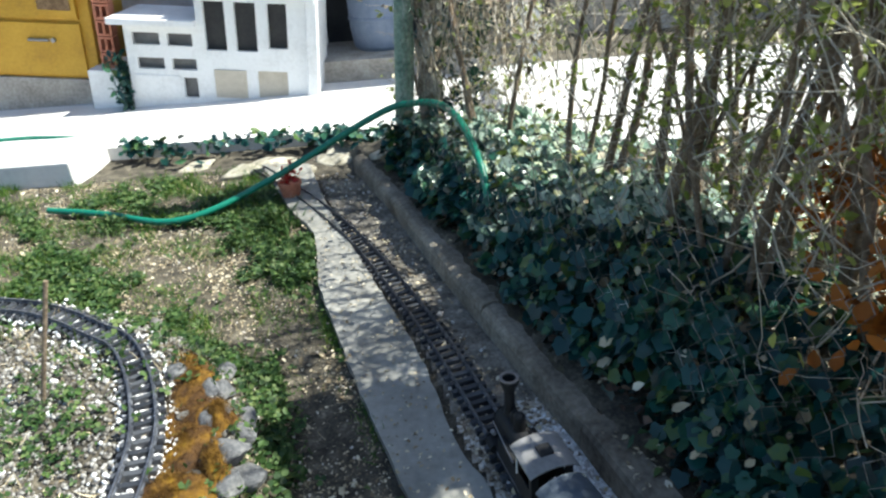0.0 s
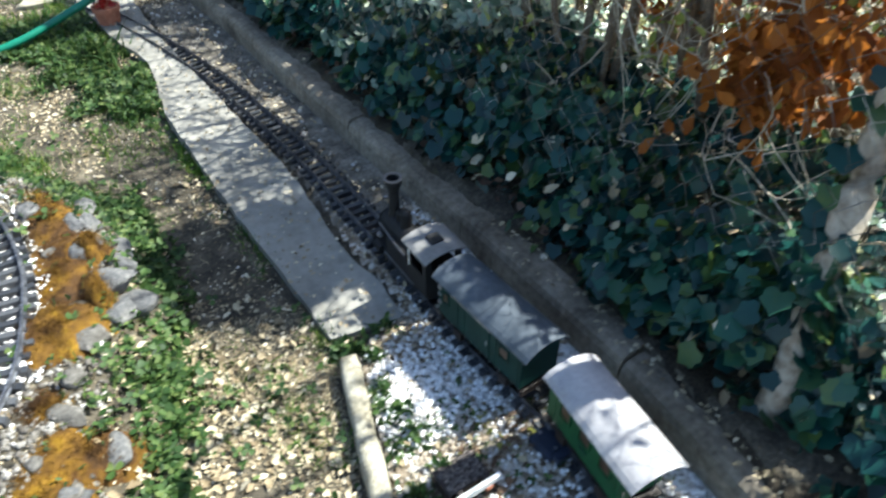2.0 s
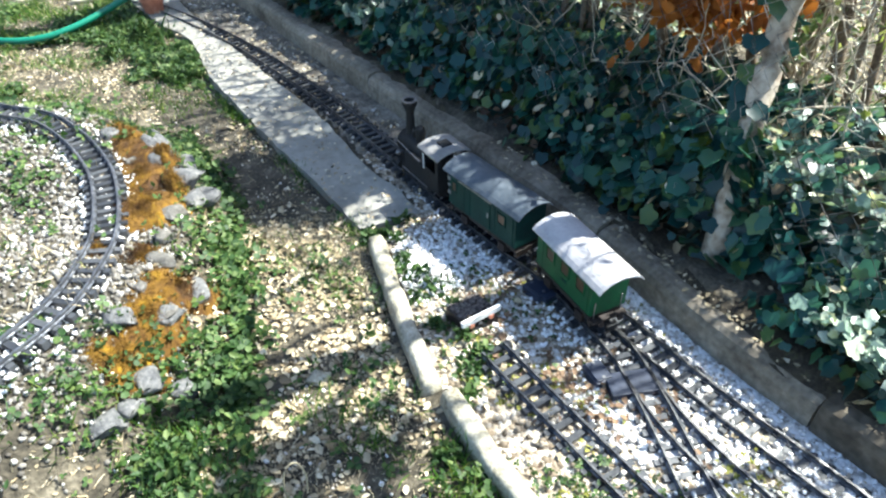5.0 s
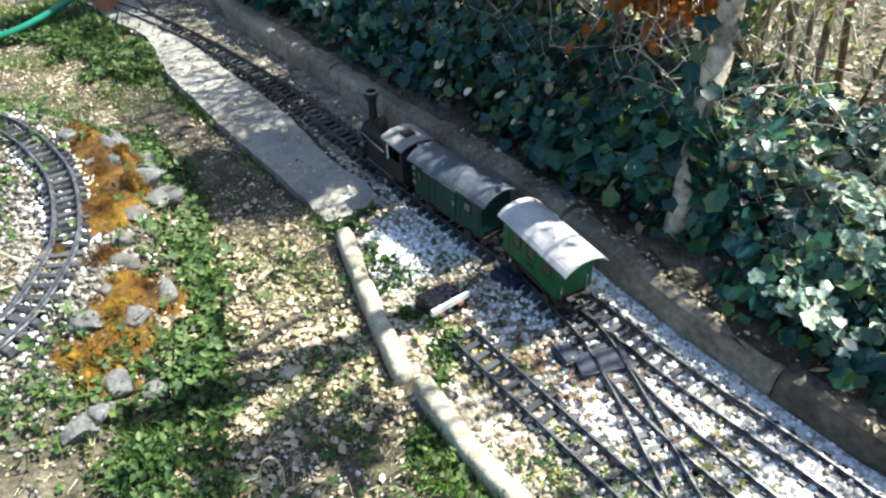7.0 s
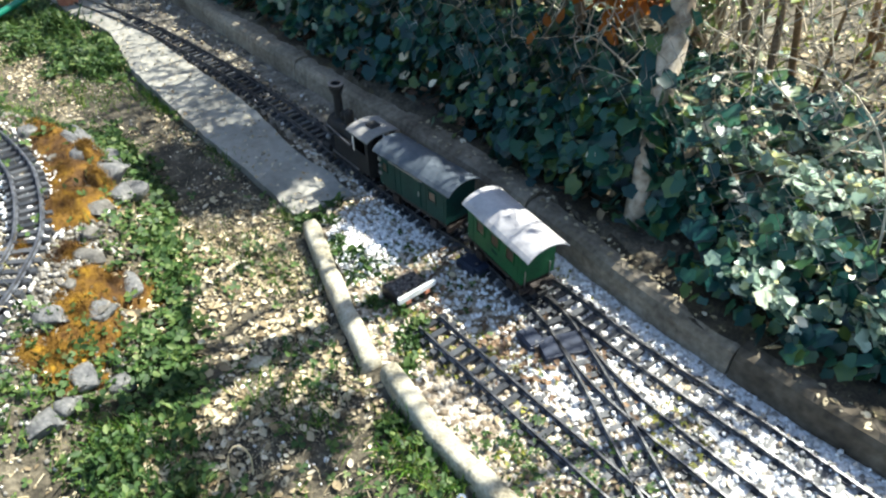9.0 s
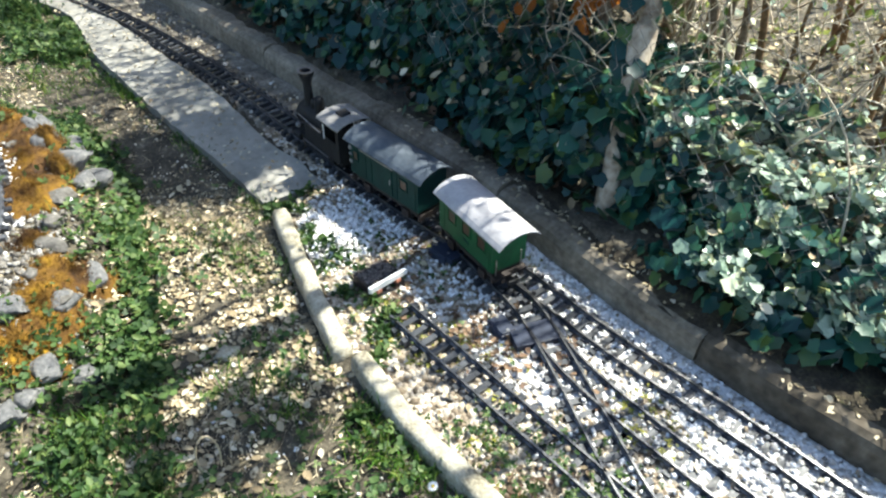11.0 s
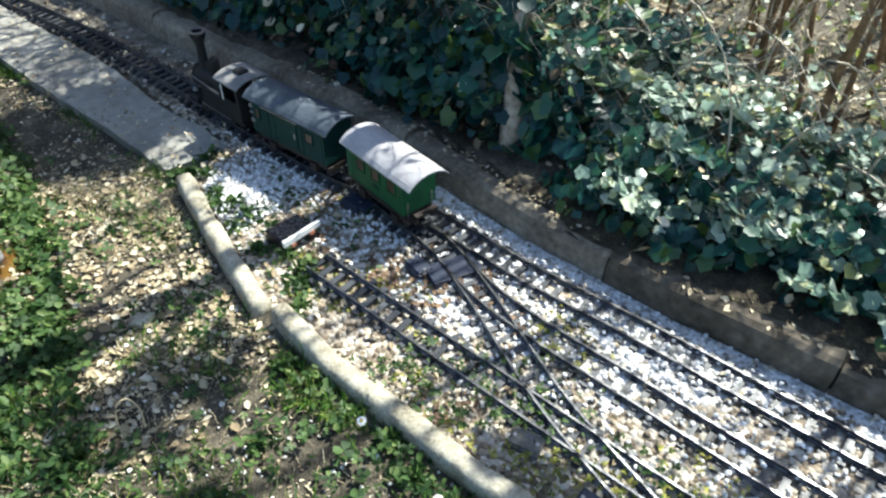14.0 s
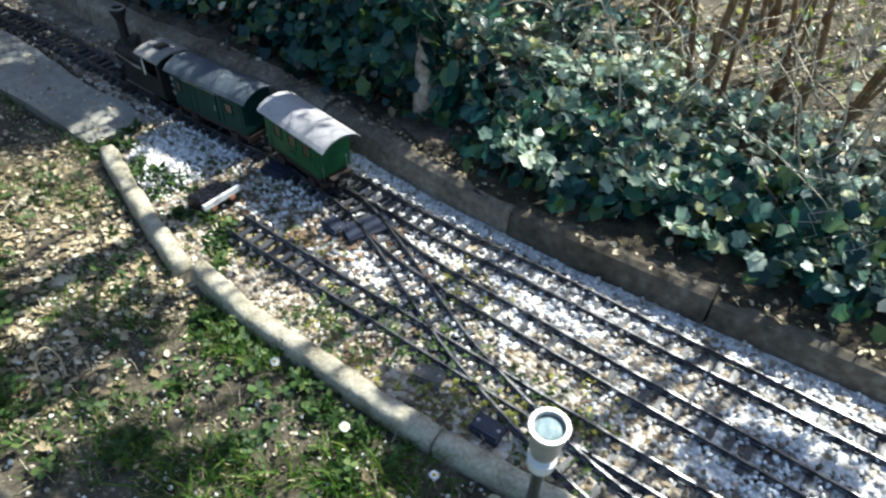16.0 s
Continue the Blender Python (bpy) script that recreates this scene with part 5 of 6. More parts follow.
ivy_leaves("ivy", 13500, 0.38, 2.45, [(-0.01, 0.085), (0.005, 0.14), (0.025, 0.20), (0.05, 0.255), (0.12, 0.285), (0.34, 0.25), (0.55, 0.20)], 3, (0.016, 0.046), "dense dark green ivy over the bank behind the wall")
ivy_leaves("ivy", 3900, -1.1, 0.46, [(-0.02, 0.085), (0.02, 0.14), (0.07, 0.19), (0.12, 0.20), (0.20, 0.19), (0.34, 0.16), (0.48, 0.13)], 5, (0.016, 0.040), "glossy sunlit ivy covering the bank behind the wall")
ivy_leaves("ivy", 10500, 1.46, 2.42, [(0.0, 0.15), (0.06, 0.22), (0.14, 0.27), (0.30, 0.29), (0.5, 0.25)], 25, (0.016, 0.040), "glossy ivy in sunlit colours by the green post", M_SUNIVY)
ivy_leaves("ivy", 9500, -1.1, 0.66, [(0.02, 0.15), (0.06, 0.205), (0.12, 0.235), (0.20, 0.235), (0.30, 0.215), (0.40, 0.19), (0.50, 0.16)], 15, (0.010, 0.032), "small glossy ivy leaves coloured as if sunlit", M_SUNIVY)
ivy_leaves("ivy", 1700, -0.2, 0.95, [(-0.03, 0.07), (0.0, 0.10), (0.03, 0.13), (0.07, 0.15)], 29, (0.018, 0.040), "dark ivy hanging along the wall top")
ivy_leaves("ivy", 6500, -0.85, 0.30, [(-0.01, 0.13), (0.03, 0.18), (0.07, 0.215), (0.10, 0.235)], 35, (0.010, 0.032), "ivy leaves in sunlit colours over the wall top", M_SUNIVY)
ivy_leaves("ivy", 5200, 1.25, 2.42, [(0.45, 0.22), (0.7, 0.16), (1.1, 0.12), (1.8, 0.10)], 43, (0.016, 0.036), "sunlit-coloured ivy over the ground beyond the hedge", M_SUNIVY)
ivy_leaves("ivy", 2600, -1.1, 2.0, [(0.45, 0.18), (0.7, 0.15), (1.1, 0.12), (1.6, 0.10)], 9, (0.014, 0.032), "scattered sunlit-coloured ivy on the ground behind the fence", M_SUNIVY)


g = np.random.default_rng(53)
y = g.uniform(1.2, 2.42, 2600)
x = wall_x(y) + g.uniform(0.45, 2.2, 2600)
tagged(raw("fallen_leaves", *scatter(CURL, np.c_[x, y, land(x, y) + g.uniform(0.004, 0.03, 2600)], turns(2600, 0.5, g), g.uniform(0.014, 0.036, 2600)), M_LITTER), "pale dry leaf litter on the ground beyond the hedge", "leaf litter", kind="stuff")


y = g.uniform(0.55, 2.3, 900)
x = wall_x(y) + g.uniform(0.09, 0.19, 900)
tagged(raw("fallen_leaves", *scatter(CURL, np.c_[x, y, land(x, y) + g.uniform(0.002, 0.02, 900)], turns(900, 0.7, g), g.uniform(0.010, 0.030, 900)), M_WITHERED), "brown withered leaves along the foot of the ivy", "leaf litter", kind="stuff")
y = g.uniform(-0.7, 1.2, 5200)
x = wall_x(y) + g.uniform(0.62, 2.2, 5200)
k = g.uniform(0, 1, 5200) < 1.6 * patch(x, y, 9, 3) - 0.2
x, y = x[k], y[k]
m = len(x) // 2
tagged(raw("fallen_leaves", *scatter(CURL, np.c_[x, y, land(x, y) + g.uniform(0.004, 0.02, len(x))][:m], turns(m, 0.5, g), g.uniform(0.012, 0.030, m)), M_LITTER), "pale dry leaf litter on the ground beyond the hedge", "leaf litter", kind="stuff")
tagged(raw("grass", *scatter(BLADE, np.c_[x, y, land(x, y) - 0.001][m:], turns(len(x) - m, 0.6, g), g.uniform(0.025, 0.06, len(x) - m)), M_GRASS), "thin sunlit grass beyond the hedge", "grass", kind="stuff")


def undergrowth(n, y0, y1, seed):
    """Dark ivy standing close behind the wall, which keeps its top in shade."""
    g = np.random.default_rng(seed)
    y, o, z = g.uniform(y0, y1, n), g.uniform(0.135, 0.25, n), g.uniform(0.09, 0.19, n)
    x = wall_x(y) + o / 0.94 + 0.012 * waves(y, y, 23)
    k = g.uniform(0, 1, n) < 0.45 + 0.8 * patch(y, z * 2, 19, seed)
    n = int(k.sum())
    tagged(raw("ivy", *scatter(IVY, np.c_[x, y, z][k], bases(g.normal(np.pi / 2, 0.9, n), g.normal(-0.8, 0.4, n), g.normal(0, 0.5, n)), g.uniform(0.018, 0.044, n)), M_IVY), "dark shaded ivy standing close behind the wall", "ivy", kind="stuff")


undergrowth(1900, -1.1, 0.40, 63)


def fence():
    t = thing("chain_link_fence", "rusty galvanised chain-link fence grown through with ivy", "fence")
    pitch, top, low = 0.052, 0.95, 0.10
    pairs = []
    ys = np.arange(-1.0, 2.4, pitch / 2)
    k = int((top - low) / (pitch / 2))
    for i, y in enumerate(ys):
        zig = np.arange(k + 1) % 2
        yy = y + zig * pitch * 0.52 if i % 2 == 0 else y + pitch * 0.02 + (1 - zig) * pitch * 0.52
        zz = low + np.arange(k + 1) * pitch / 2
        lean = 0.03 * np.sin(zz * 3 + y * 2)
        yy = yy + 0.006 * np.sin(zz * 31 + i * 2.4) + RNG.normal(0, 0.0035, k + 1)
        zz = zz + 0.012 * np.sin(y * 7 + zz * 5) + RNG.normal(0, 0.003, k + 1)
        xx = wall_x(yy) + 0.135 + 0.06 * (zz - 0.1) + 0.4 * lean + RNG.normal(0, 0.003, k + 1)
        pairs.append(tube(np.c_[xx, yy, zz], np.full(k + 1, 0.0008), 4))
    mesh = raw("mesh", *joined(pairs), M_WIRE, t)
    tagged(mesh, "thin diamond wire mesh", kind="stuff")
    for y in (-0.9,):
        x = float(wall_x(y)) + 0.225
        part("post", rod(bmesh.new(), (x, y, 0), (x, y, 1.05), 0.018, sides=14), M_POST, t)


fence()


def branch(g, start, way, length, r0, r1, steps, wobble, droop=0.0):
    p = [np.array(start, float)]
    d = np.array(way, float) / np.linalg.norm(way)
    for _ in range(steps):
        d = d + g.normal(0, wobble, 3) + (0, 0, -droop)
        d /= np.linalg.norm(d)
        p.append(p[-1] + d * length / steps)
    return np.array(p), np.linspace(r0, r1, steps + 1)


def shrub(x, y, stems, height, seed, label, bark=None, spread=0.10, thick=0.014, leafy=1.0, bare=0.25, few=9):
    g = np.random.default_rng(seed)
    t = thing("shrub", label, "shrub", group="hedge shrubs")
    twigs, lp = [], []
    z0 = float(land(x, y)) - 0.02
    for _ in range(stems):
        a = g.uniform(0, 2 * np.pi)
        s = (x + 0.05 * math.cos(a), y + 0.05 * math.sin(a), z0)
        p, r = branch(g, s, (math.cos(a) * spread, math.sin(a) * spread, 1), height * g.uniform(0.75, 1.1), thick * g.uniform(0.5, 1.2), 0.003, 12, 0.065)
        raw("stem", *tube(p, r, 7), bark or M_BARK, t, True)
        for _ in range(int(11 * leafy) + 2):
            i = g.integers(int(12 * bare), 12)
            q, rr = branch(g, p[i], g.normal(0, 1, 3) * (0.8, 1, 0.5) + (0.35, 0, 0.35), g.uniform(0.2, 0.5) * height / 1.5, r[i] * 0.45, 0.0012, 6, 0.16)
            if (q[:, 0] < wall_x(q[:, 1]) + 0.16).any():
                continue
            twigs.append(tube(q, rr, 4))
            for _ in range(6):
                j = g.integers(1, 6)
                w, rw = branch(g, q[j], g.normal(0, 1, 3) + (0, 0, 0.2), g.uniform(0.06, 0.18), 0.0014, 0.0006, 4, 0.2)
                twigs.append(tube(w, rw, 3))
                m = g.integers(1, few)
                lp.append(w[g.integers(1, 5, m)] + g.normal(0, 0.008, (m, 3)))
    tagged(raw("twig_mass", *joined(twigs), M_TWIG, t), kind="stuff")
    lp = np.concatenate(lp)
    tagged(raw("leaves", *scatter(LEAF, lp, turns(len(lp), 1.0, g), g.uniform(0.010, 0.028, len(lp))), M_BUD, t), kind="stuff")
    return t


def low_shrub(x, y, r, h, n, seed):
    """A low mass of small glossy leaves on thin stems."""
    g = np.random.default_rng(seed)
    t = thing("low_shrub", "low shrub of small glossy leaves above the ivy", "shrub", group="low glossy shrubs")
    stems, lp = [], []
    z0 = float(land(x, y)) - 0.01
    for _ in range(16):
        p, rr = branch(g, (x + g.normal(0, 0.03), y + g.normal(0, 0.03), z0), (g.normal(0, 0.5), g.normal(0, 0.5), 1), h * g.uniform(0.7, 1.3), 0.004, 0.001, 8, 0.14)
        stems.append(tube(p, rr, 4))
        for _ in range(5):
            q, rq = branch(g, p[g.integers(3, 9)], g.normal(0, 1, 3) + (0, 0, 0.4), g.uniform(0.08, 0.2), 0.0015, 0.0006, 5, 0.2)
            stems.append(tube(q, rq, 3))
            m = n // 80
            lp.append(q[g.integers(1, 6, m)] + g.normal(0, 0.012, (m, 3)))
    tagged(raw("stem_mass", *joined([(v, f[:, [0, 1, 2]]) for v, f in stems] + [(v, f[:, [0, 2, 3]]) for v, f in stems]), M_TWIG, t), kind="stuff")
    lp = np.concatenate(lp)
    tagged(raw("leaves", *scatter(LEAF, lp, turns(len(lp), 0.7, g), g.uniform(0.014, 0.032, len(lp))), M_SMALL, t), kind="stuff")


for i, (o, y, r, h) in enumerate(((0.80, 0.92, 0.2, 0.5),)):
    low_shrub(float(wall_x(y)) + o, y, r, h, 560, 300 + i)

hl = "half-bare hedge shrub with many thin stems and young leaves"
for i, (o, y, st, h, lf) in enumerate(((0.36, 2.18, 3, 1.7, 0.1), (0.46, 1.80, 4, 1.8, 0.15), (0.48, 1.55, 5, 1.8, 0.3), (0.44, 1.25, 5, 1.8, 0.7), (0.54, 0.98, 4, 1.6, 0.2), (0.70, 0.74, 3, 1.5, 0.0), (0.70, 1.35, 6, 1.9, 0.9), (0.84, 1.02, 5, 1.8, 0.4),
                                       (0.72, 1.66, 6, 1.9, 0.9), (1.1, 1.5, 5, 1.8, 0.4), (0.95, 1.90, 4, 1.8, 0.4))):
    shrub(float(wall_x(y)) + o, y, st, 0.76 * h, 100 + i, hl, leafy=0.6 * lf)
bl = "nearly bare brown-stemmed shrub in the sunlit hedge"
for i, (o, y, st, h) in enumerate(((0.80, 0.66, 3, 1.7), (0.60, 0.14, 3, 1.8), (0.78, 0.33, 2, 1.7), (0.66, -0.04, 4, 1.6), (0.82, 0.10, 4, 1.8), (0.88, -0.27, 4, 1.5), (0.94, 0.50, 5, 1.9), (1.08, 0.22, 4, 1.8), (1.2, 0.75, 4, 1.8))):
    shrub(float(wall_x(y)) + o, y, st, 0.62 * h, 200 + i, bl, bark=M_BROWNBARK, spread=0.18, thick=0.0085, leafy=0.12, bare=0.15, few=4)


def thicket(y0, y1, o0, o1, n, seed, leaf=M_BUD, low=0.15, label="tangle of thin pale twigs with young leaves in the hedge"):
    """A tangle of thin pale twigs with young leaves just behind the fence."""
    g = np.random.default_rng(seed)
    twigs, lp = [], []
    for _ in range(n):
        y = g.uniform(y0, y1)
        x = float(wall_x(y)) + g.uniform(o0, o1)
        q, r = branch(g, (x, y, g.uniform(low, 0.75)), g.normal(0, 1, 3) * (0.35, 1, 0.6) + (0, 0, 0.9), g.uniform(0.2, 0.55), g.uniform(0.0012, 0.0028), 0.0006, 7, 0.17)
        if (q[:, 0] < wall_x(q[:, 1]) + 0.16).any():
            continue
        twigs.append(tube(q, r, 3))
        for _ in range(3):
            w, rw = branch(g, q[g.integers(2, 8)], g.normal(0, 1, 3), g.uniform(0.05, 0.16), 0.0011, 0.0005, 4, 0.2)
            twigs.append(tube(w, rw, 3))
            m = g.integers(0, 6)
            lp.append(w[g.integers(1, 5, m)] + g.normal(0, 0.006, (m, 3)))
    t = thing("twig_thicket", label, "twigs", group="hedge twig thickets")
    tagged(raw("twig_mass", *joined(twigs), M_TWIG, t), kind="stuff")
    lp = np.concatenate(lp)
    tagged(raw("leaves", *scatter(LEAF, lp, turns(len(lp), 1.0, g), g.uniform(0.011, 0.030, len(lp))), leaf, t), kind="stuff")


thicket(0.95, 1.70, 0.22, 0.60, 120, 401)
thicket(-0.45, 0.48, 0.45, 1.05, 50, 403)
thicket(-0.55, 0.50, 0.42, 1.00, 60, 406, M_LITTER, 0.08, "low tangle of dry twigs with withered leaves behind the ivy")
thicket(1.85, 2.40, 0.18, 0.50, 60, 404, M_LITTER, 0.4, "tangle of dry vine stems with withered leaves by the post")
thicket(0.45, 1.00, 0.24, 0.70, 18, 402)
thicket(2.34, 2.62, 0.20, 0.80, 110, 407, M_BUD, 0.10)
thicket(2.34, 2.66, 0.16, 0.70, 110, 408, M_LITTER, 0.12, "tangle of dry vine stems with withered leaves by the post")
thicket(0.75, 1.40, 0.30, 0.75, 70, 405, low=0.35)


def shade_crown(cx, cy, cz, rx, ry, rz, n, seed):
    """A mass of leaves on its own limbs, added above the view to cast shade."""
    g = np.random.default_rng(seed)
    t = thing("shade_ivy", "unseen ivy leaf mass on limbs, added above the view to cast shade", "ivy", group="ivy crowns in the hedge")
    fx = max(cx + 0.05, float(wall_x(cy)) + 0.62) if cy > 0.5 else 2.3
    foot = np.array((fx, cy, float(land(fx, cy)) - 0.02))
    for _ in range(4):
        tip = np.array((cx, cy, cz)) + g.uniform(-0.8, 0.8, 3) * (rx, ry, rz)
        mid = foot * (0.75, 0.75, 0.35) + tip * (0.25, 0.25, 0.65)
        p, _ = spline([foot, mid, tip], 0.08)
        raw("limb", *tube(p, np.linspace(0.010, 0.004, len(p)), 6), M_BARK, t, True)
    d = g.normal(0, 1, (n, 3))
    d /= np.linalg.norm(d, axis=1)[:, None]
    p = (cx, cy, cz) + d * (g.uniform(0, 1, n) ** 0.45)[:, None] * (rx, ry, rz) * (1 + 0.25 * waves(d[:, 0] * 3, d[:, 1] * 3, 2))[:, None]
    tagged(raw("leaves", *scatter(IVY, p, turns(n, 0.8, g), g.uniform(0.03, 0.06, n)), M_IVY, t), kind="stuff")


# Unseen leaf masses, each set sunward of the ground it is to shade.
shade_crown(0.86, 0.12, 1.50, 0.26, 0.10, 0.06, 300, 7)
shade_crown(0.70, -0.26, 1.48, 0.36, 0.16, 0.05, 270, 8)
shade_crown(0.83, 1.185, 1.16, 0.26, 0.165, 0.08, 1250, 1)
shade_crown(1.07, 0.40, 1.60, 0.17, 0.10, 0.04, 100, 2)
shade_crown(1.30, -0.12, 1.42, 0.07, 0.20, 0.05, 210, 11)
shade_crown(1.56, -0.42, 1.36, 0.15, 0.16, 0.05, 150, 12)
shade_crown(1.16, 0.95, 1.10, 0.17, 0.24, 0.16, 520, 4)
shade_crown(1.22, 1.35, 1.15, 0.22, 0.30, 0.16, 420, 5)

g = np.random.default_rng(77)
n = 700
a, h = g.uniform(0, 2 * np.pi, n), g.uniform(0.0, 1.3, n)
p = np.c_[0.20 + 0.12 * np.cos(a) * g.uniform(0.4, 1.2, n), 2.50 + 0.10 * np.sin(a), h]
tagged(raw("post_ivy", *scatter(IVY, p, bases(a, g.normal(-0.8, 0.5, n), g.normal(0, 0.5, n)), g.uniform(0.022, 0.05, n)), M_IVY), "ivy column climbing beside the green post", "ivy", kind="stuff")

# arching bare twigs on the near side of the fence
g = np.random.default_rng(23)
t = thing("bramble", "bare pale arching twigs hanging over the ivy", "bramble")
for k in range(52):
    y = g.uniform(-0.35, 1.1)
    o = g.uniform(0.24, 0.60)
    p, r = branch(g, (wall_x(y) + o, y, 0.15), (-0.15 + g.normal(0, 0.25), g.normal(0, 0.5), 1), g.uniform(0.25, 0.5), 0.0028, 0.0010, 9, 0.13, 0.07)
    if (p[:, 0] < wall_x(p[:, 1]) + 0.16).any():
        continue
    pairs = [tube(p, r, 4)]
    for _ in range(3):
        j = g.integers(3, 9)
        q, rr = branch(g, p[j], g.normal(0, 1, 3), g.uniform(0.06, 0.18), 0.0014, 0.0007, 5, 0.2)
        pairs.append(tube(q, rr, 3)[:2])
    v, f = zip(*[(a, np.c_[b]) for a, b in pairs])
    raw("cane", *joined(list(zip(v, f))), M_TWIG, t)


tree = thing("tree", "pale flaking tree trunk with climbing ivy rising behind the wall", "tree")


def limb(name, points, radii, label=""):
    p, _ = spline(points, 0.03)
    r = np.interp(np.linspace(0, 1, len(p)), np.linspace(0, 1, len(radii)), radii)
    r = r * (1 + 0.10 * np.sin(np.arange(len(p)) * 1.1) + 0.05 * np.sin(np.arange(len(p)) * 2.7))
    ob = raw(name, *tube(p, r, 14), M_PALEBARK, tree, True)
    if label:
        tagged(ob, label)


TRUNK = [(0.646, 0.452, 0.03), (0.640, 0.449, 0.13), (0.663, 0.476, 0.22), (0.70, 0.514, 0.34), (0.742, 0.558, 0.455), (0.757, 0.567, 0.65), (0.75, 0.55, 0.9), (0.74, 0.53, 1.5)]
limb("trunk", TRUNK, [0.024, 0.021, 0.023, 0.025, 0.027, 0.027, 0.026, 0.022], "pale flaking bark")
limb("branch", [(0.75, 0.552, 0.86), (0.78, 0.52, 1.02), (0.90, 0.55, 1.15), (1.05, 0.60, 1.30)], [0.012, 0.009, 0.007, 0.004])
limb("branch", [(0.748, 0.548, 0.96), (0.68, 0.40, 1.15), (0.72, 0.30, 1.35), (0.74, 0.22, 1.55)], [0.011, 0.008, 0.006, 0.004])
# Unseen high branches, added so that their shadow bands cross the lawn.
limb("branch", [(0.748, 0.547, 1.02), (0.68, 0.62, 1.16), (0.69, 0.73, 1.20), (0.77, 0.80, 1.15), (0.86, 0.86, 1.10), (1.00, 0.93, 1.08)], [0.010, 0.009, 0.007, 0.005, 0.003])
limb("branch", [(0.747, 0.543, 1.10), (0.70, 0.58, 1.20), (0.80, 0.655, 1.18), (0.92, 0.69, 1.15), (1.05, 0.75, 1.18)], [0.008, 0.007, 0.005, 0.003])
limb("branch", [(0.748, 0.547, 1.0), (0.64, 0.50, 1.18), (0.76, 0.535, 1.22), (0.93, 0.555, 1.17), (1.08, 0.58, 1.20)], [0.008, 0.007, 0.005, 0.003])
limb("branch", [(0.746, 0.542, 1.13), (0.62, 0.42, 1.25), (0.75, 0.36, 1.26), (0.95, 0.40, 1.24)], [0.007, 0.006, 0.004, 0.003])
g = np.random.default_rng(31)
a = g.uniform(0, 2 * np.pi, 170)
h = np.where(g.uniform(0, 1, 170) < 0.2, g.uniform(0.03, 0.10, 170), np.where(g.uniform(0, 1, 170) < 0.6, g.normal(0.245, 0.03, 170), g.uniform(0.2, 0.7, 170)))
p = np.c_[np.interp(h, [q[2] for q in TRUNK], [q[0] for q in TRUNK]) + 0.034 * np.cos(a), np.interp(h, [q[2] for q in TRUNK], [q[1] for q in TRUNK]) + 0.034 * np.sin(a), h]
tagged(raw("climbing_ivy", *scatter(IVY, p, bases(a, g.normal(-0.9, 0.4, 170), g.normal(0, 0.4, 170)), g.uniform(0.026, 0.048, 170)), M_IVY, tree), "dark ivy leaves", kind="stuff")

# dry orange leaves clinging in the hedge
g = np.random.default_rng(11)
c = np.array([(0.74, 0.72, 0.48), (0.72, 0.79, 0.43), (0.80, 0.80, 0.42), (0.84, 0.90, 0.40), (0.78, 0.64, 0.53), (0.90, 0.76, 0.50), (0.95, 0.96, 0.46), (0.90, 1.22, 0.45), (0.92, 1.32, 0.33), (0.92, 0.40, 0.58), (1.12, 0.24, 0.66), (1.02, 0.34, 0.74)])
w = g.choice(len(c), 760, p=np.repeat((1.0, 0.35), (9, 3)) / 10.05)
p = c[w] + g.normal(0, 0.048, (760, 3))
size = np.where(w < 9, g.uniform(0.022, 0.048, 760), g.uniform(0.016, 0.034, 760))
tagged(raw("orange_leaves", *scatter(CURL, p, turns(760, 1.0, g), size), M_ORANGE), "dry orange-brown leaves clinging in the hedge", "dead leaves", kind="stuff")

p = np.array((0.79, 0.87, 0.54)) + g.normal(0, 0.022, (14, 3))
tagged(raw("red_leaves", *scatter(CURL, p, turns(14, 1.0, g), g.uniform(0.022, 0.036, 14)), M_RED), "few bright red leaves among the orange ones", "dead leaves", kind="stuff")

# ---- far end: patio, house and post ----
post = thing("fence_post", "round post in flaking green paint", "post", at=pose(-0.02, 2.44, -0.03, 0, 4.5, 0))
part("shaft", rod(bmesh.new(), (0, 0, 0), (0, 0, 1.6), 0.034, 0.033, sides=20), M_POST, post)

vine = thing("vine_trunk", "old grey-brown vine trunk with flaking bark beside the green post", "vine")
p, _ = spline([(0.085, 2.50, 0.02), (0.098, 2.49, 0.3), (0.118, 2.50, 0.62), (0.15, 2.49, 0.95), (0.17, 2.50, 1.5)], 0.03)
r = np.linspace(0.046, 0.036, len(p)) * (1 + 0.08 * np.sin(np.arange(len(p)) * 1.3) + 0.05 * np.sin(np.arange(len(p)) * 3.1))
raw("trunk", *tube(p, r, 14), M_PALEBARK, vine, True)
g = np.random.default_rng(87)
for _ in range(46):
    i, a = g.integers(2, len(p) - 3), g.uniform(np.pi, 2 * np.pi)
    o = np.array((math.cos(a), math.sin(a), 0))
    q = p[i] + o * (r[i] + 0.001)
    raw("bark_flake", *tube(np.array((q, q + (0.002, 0, 0.03) + o * 0.002, q + (0.003, 0, g.uniform(0.05, 0.09)) + o * g.uniform(0.0, 0.010))), np.array((0.003, 0.007, 0.002)), 5), M_PALEBARK, vine)

